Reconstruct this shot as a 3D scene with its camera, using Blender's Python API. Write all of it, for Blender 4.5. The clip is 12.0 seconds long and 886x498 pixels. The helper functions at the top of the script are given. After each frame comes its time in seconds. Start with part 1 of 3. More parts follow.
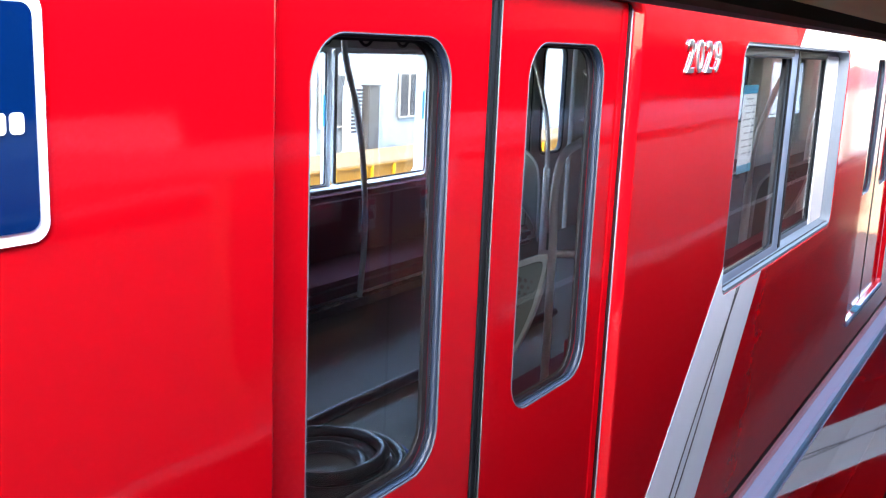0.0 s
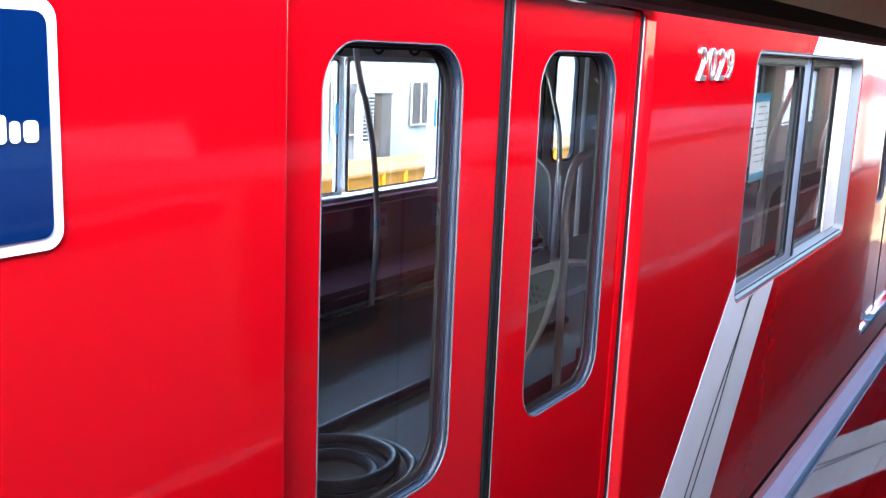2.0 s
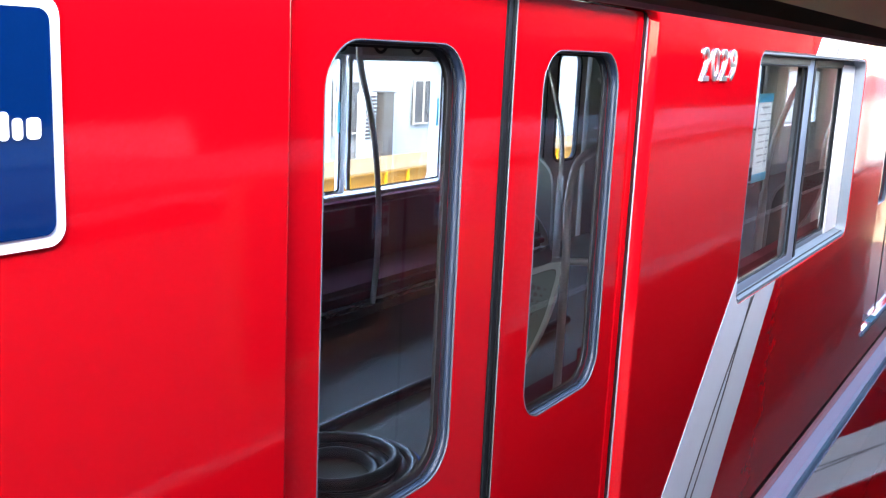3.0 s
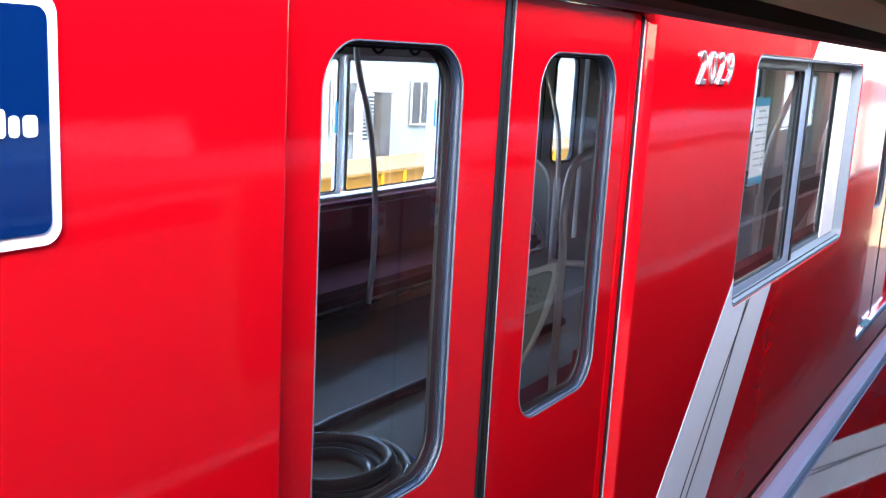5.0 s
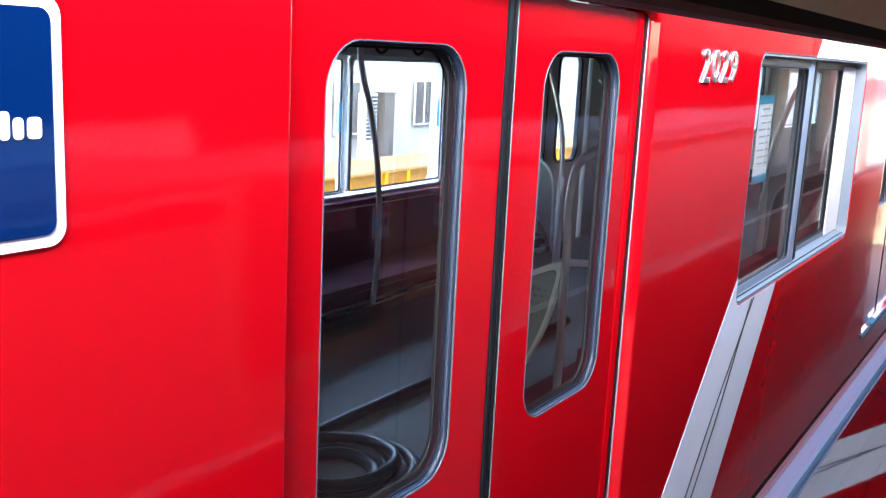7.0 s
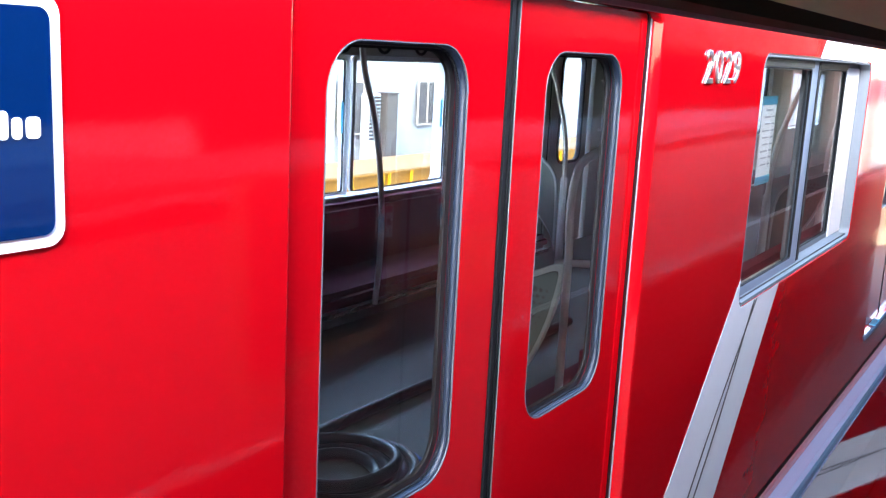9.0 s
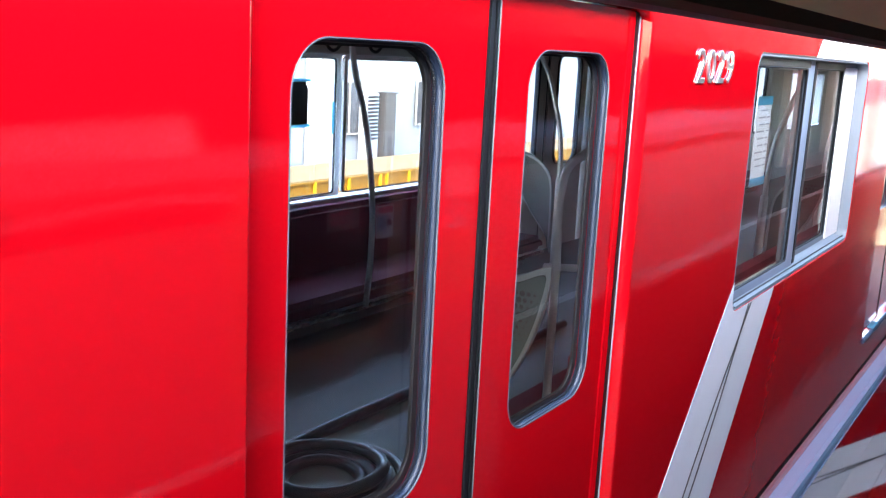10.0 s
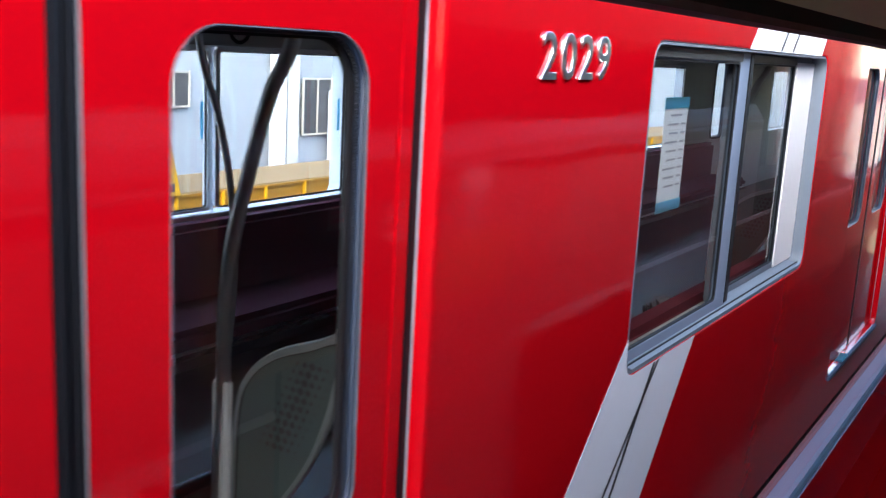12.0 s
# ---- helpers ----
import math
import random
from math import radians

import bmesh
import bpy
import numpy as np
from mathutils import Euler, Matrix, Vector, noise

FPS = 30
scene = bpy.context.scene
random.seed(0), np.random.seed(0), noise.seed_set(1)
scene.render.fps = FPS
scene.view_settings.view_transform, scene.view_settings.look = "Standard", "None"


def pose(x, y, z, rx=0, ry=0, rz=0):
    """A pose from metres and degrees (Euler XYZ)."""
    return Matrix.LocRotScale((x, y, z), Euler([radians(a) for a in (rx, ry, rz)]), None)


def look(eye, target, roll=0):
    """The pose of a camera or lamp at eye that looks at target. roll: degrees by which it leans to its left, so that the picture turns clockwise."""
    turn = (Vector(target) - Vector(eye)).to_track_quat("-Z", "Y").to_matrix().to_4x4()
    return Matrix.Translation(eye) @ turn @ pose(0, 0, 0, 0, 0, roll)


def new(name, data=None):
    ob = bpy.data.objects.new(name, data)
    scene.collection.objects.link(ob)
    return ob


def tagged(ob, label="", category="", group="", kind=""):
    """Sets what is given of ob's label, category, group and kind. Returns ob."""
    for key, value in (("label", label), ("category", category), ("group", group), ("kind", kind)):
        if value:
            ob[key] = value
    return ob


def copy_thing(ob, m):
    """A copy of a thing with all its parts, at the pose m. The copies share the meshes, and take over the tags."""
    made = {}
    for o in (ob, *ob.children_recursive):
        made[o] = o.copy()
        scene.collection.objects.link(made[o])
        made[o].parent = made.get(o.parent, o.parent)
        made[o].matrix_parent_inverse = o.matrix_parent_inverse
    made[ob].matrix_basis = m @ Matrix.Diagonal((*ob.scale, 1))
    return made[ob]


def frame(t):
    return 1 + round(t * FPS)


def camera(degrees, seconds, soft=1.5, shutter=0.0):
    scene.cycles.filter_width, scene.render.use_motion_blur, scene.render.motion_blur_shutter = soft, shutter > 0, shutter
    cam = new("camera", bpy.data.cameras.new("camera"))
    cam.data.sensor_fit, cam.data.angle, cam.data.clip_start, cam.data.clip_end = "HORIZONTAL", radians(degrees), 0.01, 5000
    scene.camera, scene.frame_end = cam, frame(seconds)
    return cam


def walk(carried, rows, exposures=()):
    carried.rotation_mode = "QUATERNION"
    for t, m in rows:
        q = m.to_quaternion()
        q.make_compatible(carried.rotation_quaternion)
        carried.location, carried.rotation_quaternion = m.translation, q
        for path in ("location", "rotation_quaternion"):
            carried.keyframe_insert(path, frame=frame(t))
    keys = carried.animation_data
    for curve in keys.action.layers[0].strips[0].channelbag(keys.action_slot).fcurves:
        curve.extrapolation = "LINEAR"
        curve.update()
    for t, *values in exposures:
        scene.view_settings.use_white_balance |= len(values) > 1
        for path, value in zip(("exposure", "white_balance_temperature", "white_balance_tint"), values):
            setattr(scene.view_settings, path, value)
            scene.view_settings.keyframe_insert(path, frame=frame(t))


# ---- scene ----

# ---- camera: seconds, place along the track, yaw, pitch, roll; it rides in a carriage that pulls away ----
EYE_X, EYE_Y, EYE_Z = -3.321, -0.926, 1.4933
PATH = [
    (0, -3.321, -58.58, -11.87, 2.41),
    (0.5, -3.321, -58.49, -11.81, 2.35),
    (1, -3.321, -58.37, -11.80, 2.30),
    (1.5, -3.321, -58.16, -11.65, 2.35),
    (2, -3.321, -57.87, -11.44, 2.35),
    (2.5, -3.321, -57.75, -11.47, 2.55),
    (3, -3.321, -57.77, -11.50, 2.63),
    (5, -3.321, -57.99, -11.43, 3.10),
    (5.5, -3.321, -57.90, -11.34, 2.94),
    (6, -3.321, -57.84, -11.36, 2.86),
    (6.5, -3.321, -57.81, -11.45, 2.89),
    (7, -3.321, -57.75, -11.46, 2.80),
    (9, -3.315, -57.57, -11.45, 2.90),
    (9.5, -3.285, -57.49, -11.47, 2.93),
    (10, -3.233, -57.54, -11.47, 2.94),
    (10.5, -3.133, -57.50, -11.57, 2.96),
    (11, -2.943, -57.46, -11.62, 3.10),
    (11.5, -2.656, -57.49, -11.57, 2.91),
    (12, -2.285, -57.58, -11.58, 3.11),
]
EXPOSURE = 4.18
cam = camera(48.64, 12.0, 1.2, 0.4)


def on_track(x):
    """A place on the carriage's line, which runs very nearly along x."""
    return x, EYE_Y + 0.0023 * (x - EYE_X), EYE_Z - 0.0045 * (x - EYE_X)


def cam_pose(x, yaw, pitch, roll):
    return pose(*on_track(x), 90 + pitch, 0, yaw) @ pose(0, 0, 0, 0, 0, roll)


walk(cam, [(t, cam_pose(x, a, b, c)) for t, x, a, b, c in PATH], [(0.0, EXPOSURE), (10.5, EXPOSURE), (11.0, EXPOSURE + 0.05), (11.5, EXPOSURE + 0.1), (11.75, EXPOSURE - 0.2), (12.0, EXPOSURE - 0.85)])

# ---- sky and sun ----
SUN_EL, SUN_AZ = 40, 236
world = bpy.data.worlds.new("sky")
scene.world = world
world.use_nodes = True
wn = world.node_tree
sky = wn.nodes.new("ShaderNodeTexSky")
sky.sky_type, sky.sun_disc = "NISHITA", False
sky.sun_elevation, sky.sun_rotation = radians(SUN_EL), radians(SUN_AZ)
wn.nodes["Background"].inputs["Strength"].default_value = 0.15
wn.links.new(sky.outputs[0], wn.nodes["Background"].inputs[0])
sun_data = bpy.data.lights.new("sun", "SUN")
sun_data.energy, sun_data.angle, sun_data.color = 0.58, radians(45), (1, 0.985, 0.96)
sun = new("sun", sun_data)
sun.matrix_basis = look((20 * math.sin(radians(SUN_AZ)) * math.cos(radians(SUN_EL)), 20 * math.cos(radians(SUN_AZ)) * math.cos(radians(SUN_EL)), 20 * math.sin(radians(SUN_EL))), (0, 0, 0))


# ---- materials ----
def mat(name, color, rough=0.5, metal=0.0, vary=0.12, scale=6.0, bump=0.02, fine=120.0, coat=0.0, rough_vary=0.1, stretch=(1, 1, 1)):
    m = bpy.data.materials.new(name)
    m.use_nodes = True
    nt = m.node_tree
    b = nt.nodes["Principled BSDF"]
    tc = nt.nodes.new("ShaderNodeTexCoord")
    mp = nt.nodes.new("ShaderNodeMapping")
    mp.inputs["Scale"].default_value = stretch
    nt.links.new(tc.outputs["Object"], mp.inputs[0])
    n1 = nt.nodes.new("ShaderNodeTexNoise")
    n1.inputs["Scale"].default_value, n1.inputs["Detail"].default_value = scale, 5
    n2 = nt.nodes.new("ShaderNodeTexNoise")
    n2.inputs["Scale"].default_value, n2.inputs["Detail"].default_value = fine, 3
    for n in (n1, n2):
        nt.links.new(mp.outputs[0], n.inputs["Vector"])
    mix = nt.nodes.new("ShaderNodeMix")
    mix.data_type = "RGBA"
    mix.inputs[6].default_value = (*[c * (1 - vary) for c in color], 1)
    mix.inputs[7].default_value = (*[min(1, c * (1 + vary)) for c in color], 1)
    add = nt.nodes.new("ShaderNodeMath")
    add.operation = "MULTIPLY_ADD"
    add.inputs[1].default_value = 0.35
    nt.links.new(n2.outputs[0], add.inputs[0])
    sc = nt.nodes.new("ShaderNodeMath")
    sc.operation = "MULTIPLY"
    sc.inputs[1].default_value = 0.65
    nt.links.new(n1.outputs[0], sc.inputs[0])
    nt.links.new(sc.outputs[0], add.inputs[2])
    nt.links.new(add.outputs[0], mix.inputs[0])
    nt.links.new(mix.outputs[2], b.inputs["Base Color"])
    rr = nt.nodes.new("ShaderNodeMapRange")
    rr.inputs[3].default_value, rr.inputs[4].default_value = max(0.0, rough * (1 - rough_vary)), min(1, rough * (1 + rough_vary))
    nt.links.new(n1.outputs[0], rr.inputs[0])
    nt.links.new(rr.outputs[0], b.inputs["Roughness"])
    b.inputs["Metallic"].default_value = metal
    b.inputs["Coat Weight"].default_value, b.inputs["Coat Roughness"].default_value = coat, 0.04
    if bump:
        bp = nt.nodes.new("ShaderNodeBump")
        bp.inputs["Strength"].default_value, bp.inputs["Distance"].default_value = bump, 0.004
        nt.links.new(n2.outputs[0], bp.inputs["Height"])
        nt.links.new(bp.outputs[0], b.inputs["Normal"])
    return m


def glass_mat(name, tint=(0.93, 0.95, 0.95), rough=0.0, ior=1.45):
    """Thin clear pane: lets light straight through, mirrors by Fresnel."""
    m = bpy.data.materials.new(name)
    m.use_nodes = True
    nt = m.node_tree
    nt.nodes.remove(nt.nodes["Principled BSDF"])
    out = nt.nodes["Material Output"]
    tr = nt.nodes.new("ShaderNodeBsdfTransparent")
    tr.inputs[0].default_value = (*tint, 1)
    gl = nt.nodes.new("ShaderNodeBsdfGlossy")
    gl.inputs["Roughness"].default_value = rough
    fr = nt.nodes.new("ShaderNodeFresnel")
    fr.inputs[0].default_value = ior
    mx = nt.nodes.new("ShaderNodeMixShader")
    nt.links.new(fr.outputs[0], mx.inputs[0])
    nt.links.new(tr.outputs[0], mx.inputs[1])
    nt.links.new(gl.outputs[0], mx.inputs[2])
    nt.links.new(mx.outputs[0], out.inputs[0])
    return m


def sheet_mat(name, color):
    """Thin paper or tape that glows through when lit from behind."""
    m = mat(name, color, 0.8, 0, 0.04, 12, 0.02)
    nt = m.node_tree
    b = nt.nodes["Principled BSDF"]
    tl = nt.nodes.new("ShaderNodeBsdfTranslucent")
    tl.inputs[0].default_value = (*color, 1)
    mx = nt.nodes.new("ShaderNodeMixShader")
    mx.inputs[0].default_value = 0.85
    nt.links.new(b.outputs[0], mx.inputs[1])
    nt.links.new(tl.outputs[0], mx.inputs[2])
    nt.links.new(mx.outputs[0], nt.nodes["Material Output"].inputs[0])
    return m


RED = mat("red_paint", (0.45, 0.0012, 0.0058), 0.085, 0, 0.06, 1.3, 0.008, 45, 0.0, 0.4)
# the sheet metal is slightly wavy along the car
rn = RED.node_tree.nodes
wav = rn.new("ShaderNodeTexNoise")
wav.inputs["Scale"].default_value, wav.inputs["Detail"].default_value = 2.6, 2
wmp = rn.new("ShaderNodeMapping")
wmp.inputs["Scale"].default_value = (0.45, 1, 1.6)
RED.node_tree.links.new(rn["Texture Coordinate"].outputs["Object"], wmp.inputs[0])
RED.node_tree.links.new(wmp.outputs[0], wav.inputs["Vector"])
wbp = rn.new("ShaderNodeBump")
wbp.inputs["Strength"].default_value, wbp.inputs["Distance"].default_value = 0.24, 0.012
RED.node_tree.links.new(wav.outputs[0], wbp.inputs["Height"])
RED.node_tree.links.new(wbp.outputs[0], rn["Bump"].inputs["Normal"])
WHITE_FILM = mat("white_film", (0.82, 0.88, 0.95), 0.22, 0, 0.04, 3, 0.02, 90)
BLACK_FILM = mat("black_film", (0.015, 0.015, 0.017), 0.4)
BLUE_FILM = mat("blue_film", (0.0008, 0.014, 0.078), 0.05, 0, 0.12, 3, 0.02, 40, 0.3)
WHITE_PAINT = mat("white_paint", (0.8, 0.8, 0.8), 0.4, 0, 0.05, 5, 0.02)
FRAME_WHITE = mat("gloss_white_frame", (0.88, 0.90, 0.92), 0.16, 0.05, 0.03, 8, 0.01)
CHROME = mat("chrome", (0.90, 0.90, 0.91), 0.30, 1, 0.05, 30, 0.01)
ALU = mat("aluminium", (0.33, 0.375, 0.44), 0.45, 0.15, 0.08, 12, 0.03, 160, stretch=(0.2, 1, 1))
# one aluminium in two tones: darker liner, sill and inner sash, bluer outer sash
ALU_DARK = mat("darker_aluminium", (0.13, 0.155, 0.19), 0.5, 0.0, 0.12, 12, 0.03, 160, stretch=(0.2, 1, 1))
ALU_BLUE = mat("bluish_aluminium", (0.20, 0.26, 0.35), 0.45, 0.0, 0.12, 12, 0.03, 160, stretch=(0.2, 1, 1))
ALU_MATT = mat("anodised_rail", (0.155, 0.235, 0.28), 0.85, 0.0, 0.2, 9, 0.05, 90, stretch=(0.15, 2, 2))
for m_ in (ALU_MATT,):
    m_.node_tree.nodes["Principled BSDF"].inputs["Specular IOR Level"].default_value = 0.15
RUBBER = mat("black_rubber", (0.008, 0.009, 0.012), 0.5, 0, 0.2, 20, 0.05)
RUBBER.node_tree.nodes["Principled BSDF"].inputs["Specular IOR Level"].default_value = 0.2
DARK_TRIM = mat("charcoal_trim", (0.02, 0.021, 0.024), 0.6, 0, 0.15, 9, 0.02)
STRIP = mat("pale_strip", (0.24, 0.24, 0.27), 0.4, 0.2, 0.05, 9, 0.02)
SEAL = mat("pale_seal", (0.30, 0.30, 0.35), 0.35, 0.0, 0.06, 9, 0.02)
SILL_BLUE = mat("blue_sill", (0.05, 0.075, 0.13), 0.5, 0.0, 0.2, 14, 0.05)
SILL_BLUE.node_tree.nodes["Principled BSDF"].inputs["Specular IOR Level"].default_value = 0.12
HEAD = mat("dark_head_rail", (0.06, 0.06, 0.057), 0.5, 0.0, 0.15, 12, 0.03)
RIM = mat("dull_rim", (0.10, 0.105, 0.13), 0.4)
GASKET = mat("grey_blue_gasket", (0.012, 0.022, 0.045), 0.35, 0.0, 0.15, 20, 0.04)
wv = GASKET.node_tree.nodes.new("ShaderNodeTexWave")
wv.bands_direction, wv.inputs["Scale"].default_value = "Z", 140
gb = GASKET.node_tree.nodes["Bump"]
gb.inputs["Strength"].default_value = 0.22
for lk in list(gb.inputs["Height"].links):
    GASKET.node_tree.links.remove(lk)
GASKET.node_tree.links.new(GASKET.node_tree.nodes["Texture Coordinate"].outputs["Object"], wv.inputs["Vector"])
GASKET.node_tree.links.new(wv.outputs["Fac"], gb.inputs["Height"])
BEAD = mat("ribbed_bead", (0.016, 0.019, 0.025), 0.35, 0.0, 0.15, 20, 0.0)
bwv = BEAD.node_tree.nodes.new("ShaderNodeTexWave")
bwv.bands_direction, bwv.inputs["Scale"].default_value = "Z", 70
bbp = BEAD.node_tree.nodes.new("ShaderNodeBump")
bbp.inputs["Strength"].default_value, bbp.inputs["Distance"].default_value = 0.9, 0.004
BEAD.node_tree.links.new(BEAD.node_tree.nodes["Texture Coordinate"].outputs["Object"], bwv.inputs["Vector"])
BEAD.node_tree.links.new(bwv.outputs["Fac"], bbp.inputs["Height"])
BEAD.node_tree.links.new(bbp.outputs[0], BEAD.node_tree.nodes["Principled BSDF"].inputs["Normal"])
STEEL = mat("stainless_steel", (0.78, 0.78, 0.78), 0.3, 1, 0.08, 20, 0.02)
LEAF_EDGE = mat("pale_panel_edge", (0.34, 0.385, 0.39), 0.3, 0.25, 0.06, 20, 0.02)
WRAP = mat("crinkled_wrap", (0.30, 0.28, 0.25), 0.06, 0.9, 0.5, 40, 0.1, 200)
MAROON = mat("maroon_moquette", (0.115, 0.010, 0.026), 0.9, 0, 0.25, 14, 0.3, 260)
FLOOR_GREY = mat("grey_floor_vinyl", (0.15, 0.163, 0.150), 0.5, 0, 0.12, 7, 0.04, 150)
FLOOR_GREY.node_tree.nodes["Principled BSDF"].inputs["Specular IOR Level"].default_value = 0.15
INNER = mat("grey_lining", (0.50, 0.485, 0.45), 0.4, 0, 0.06, 4, 0.02, 120)
CEIL = mat("ceiling_lining", (0.55, 0.55, 0.55), 0.5, 0, 0.05, 4, 0.02)
DARK = mat("dark_underframe", (0.02, 0.02, 0.021), 0.7, 0, 0.3, 8, 0.2)
PANEL_GLASS = mat("frosted_panel", (0.12, 0.16, 0.155), 0.25, 0, 0.08, 9, 0.02)
DOT = mat("dot_print", (0.05, 0.045, 0.045), 0.5)
HOSE = mat("black_hose", (0.012, 0.013, 0.015), 0.3, 0, 0.2, 12, 0.06)
HOSE_BLUE = mat("blue_hose", (0.01, 0.06, 0.30), 0.35)
PAPER = sheet_mat("paper", (0.78, 0.80, 0.83))
PAPER_WHITE = mat("white_card", (0.76, 0.84, 0.93), 0.6, 0, 0.03, 12, 0.02)
INK = mat("grey_ink", (0.36, 0.40, 0.48), 0.8)
TAPE = sheet_mat("light_blue_tape", (0.30, 0.70, 0.84))
BAND_RED = mat("brownish_red", (0.22, 0.03, 0.02), 0.4, 0, 0.1, 4, 0.02)
SILVER = mat("silver_paint", (0.29, 0.29, 0.285), 0.45, 0.2, 0.08, 3, 0.02)
CREAM = mat("cream_paint", (0.42, 0.33, 0.20), 0.45)
FRAME_RED = mat("frame_red", (0.42, 0.02, 0.035), 0.5)
GREEN_PRINT = mat("green_print", (0.22, 0.36, 0.14), 0.6)
PINK = mat("pink_print", (0.7, 0.12, 0.16), 0.5)
AMBER = mat("amber_paint", (0.27, 0.125, 0.008), 0.5, 0, 0.2, 3, 0.08, 60)
YELLOW = mat("yellow_paint", (0.55, 0.29, 0.008), 0.45, 0, 0.14, 3, 0.06, 60)
PLY = mat("plywood_deck", (0.235, 0.155, 0.07), 0.8, 0, 0.18, 2.5, 0.1, 70, stretch=(0.3, 1, 1))
ORANGE = mat("orange_tarpaulin", (0.50, 0.20, 0.012), 0.5, 0, 0.2, 6, 0.1)
CLAD = mat("pale_cladding", (0.48, 0.505, 0.53), 0.6, 0, 0.06, 1.2, 0.05, 40)
CLAD_DARK = mat("window_dark", (0.06, 0.06, 0.065), 0.12, 0, 0.2, 5, 0.0)
BEIGE = mat("beige_frame", (0.42, 0.38, 0.32), 0.5)
BROWN = mat("brown_metal", (0.07, 0.06, 0.055), 0.5, 0, 0.2, 5, 0.05)
CONCRETE = mat("pale_concrete", (0.42, 0.34, 0.22), 0.8, 0, 0.12, 2, 0.1, 50)
BALLAST = mat("ballast", (0.075, 0.066, 0.06), 0.95, 0, 0.5, 14, 1.0, 45)
LIP = mat("worn_lip", (0.10, 0.05, 0.05), 0.7, 0, 0.3, 9, 0.05, 90)
TRIM = mat("brown_trim", (0.24, 0.42, 0.13), 0.6, 0.0, 0.35, 7, 0.05, 90, stretch=(0.2, 1, 1))
TRIM_DARK = mat("dark_trim", (0.006, 0.018, 0.003), 0.9, 0, 0.3, 9, 0.05)
TRIM_DARK.node_tree.nodes["Principled BSDF"].inputs["Specular IOR Level"].default_value = 0.1
CARRIAGE = mat("carriage_paint", (0.028, 0.02, 0.018), 0.4, 0.0, 0.1, 3, 0.03)
CARRIAGE.node_tree.nodes["Principled BSDF"].inputs["Specular IOR Level"].default_value = 0.15
BROWN_LINING = mat("dark_lining", (0.06, 0.045, 0.035), 0.6, 0, 0.2, 4, 0.03)
GLASS = glass_mat("clear_glass", (0.90, 0.925, 0.925), 0.0, 1.7)
FILM = mat("plastic_film", (0.30, 0.30, 0.32), 0.12, 0.3, 0.5, 25, 0.4, 60)
CLEAR = bpy.data.materials.new("clear_back")
CLEAR.use_nodes = True
CLEAR.node_tree.nodes.remove(CLEAR.node_tree.nodes["Principled BSDF"])
clear_bsdf = CLEAR.node_tree.nodes.new("ShaderNodeBsdfTransparent")
CLEAR.node_tree.links.new(clear_bsdf.outputs[0], CLEAR.node_tree.nodes["Material Output"].inputs[0])
PANE = glass_mat("pane_glass", (0.92, 0.94, 0.93), 0.02, 2.5)


# ---- mesh helpers ----
def empty(name, label="", category="", group="", kind=""):
    return tagged(new(name), label, category, group, kind)


def bm_mesh(bm, name):
    me = bpy.data.meshes.new(name)
    bm.to_mesh(me)
    bm.free()
    return me


def link(name, me, material, parent=None, label="", smooth=False):
    if isinstance(me, bmesh.types.BMesh):
        me = bm_mesh(me, name)
    if material:
        me.materials.clear()
        me.materials.append(material)
    if smooth:
        me.shade_smooth()
    ob = new(name, me)
    ob.parent = parent
    return tagged(ob, label)


def part(name, me, material, parent, label="", smooth=False):
    return link(name, me, material, parent, label, smooth)


def glazed(ob, facing):
    """One face of a pane mirrors, the rest of it is plain clear, so that the two faces do not mirror each other."""
    ob.data.materials.append(CLEAR)
    f = Vector(facing)
    for p in ob.data.polygons:
        p.material_index = 0 if p.normal.dot(f) > 0.9 else 1
    ob.visible_shadow = False
    return ob


def box(bm, a, b, bevel=0.0):
    r = bmesh.ops.create_cube(bm, size=1)
    for v in r["verts"]:
        v.co = Vector([a[i] + (v.co[i] + 0.5) * (b[i] - a[i]) for i in range(3)])
    if bevel:
        edges = list({e for v in r["verts"] for e in v.link_edges})
        bmesh.ops.bevel(bm, geom=edges, offset=bevel, segments=2, affect="EDGES")
    return bm


def block(a, b, bevel=0.004):
    return box(bmesh.new(), a, b, bevel)


def rrect(x0, z0, x1, z1, r, n=8):
    pts = []
    for cx, cz, a0 in ((x1 - r, z1 - r, 0), (x0 + r, z1 - r, 90), (x0 + r, z0 + r, 180), (x1 - r, z0 + r, 270)):
        for i in range(n + 1):
            a = radians(a0 + 90 * i / n)
            pts.append((cx + r * math.cos(a), cz + r * math.sin(a)))
    return pts


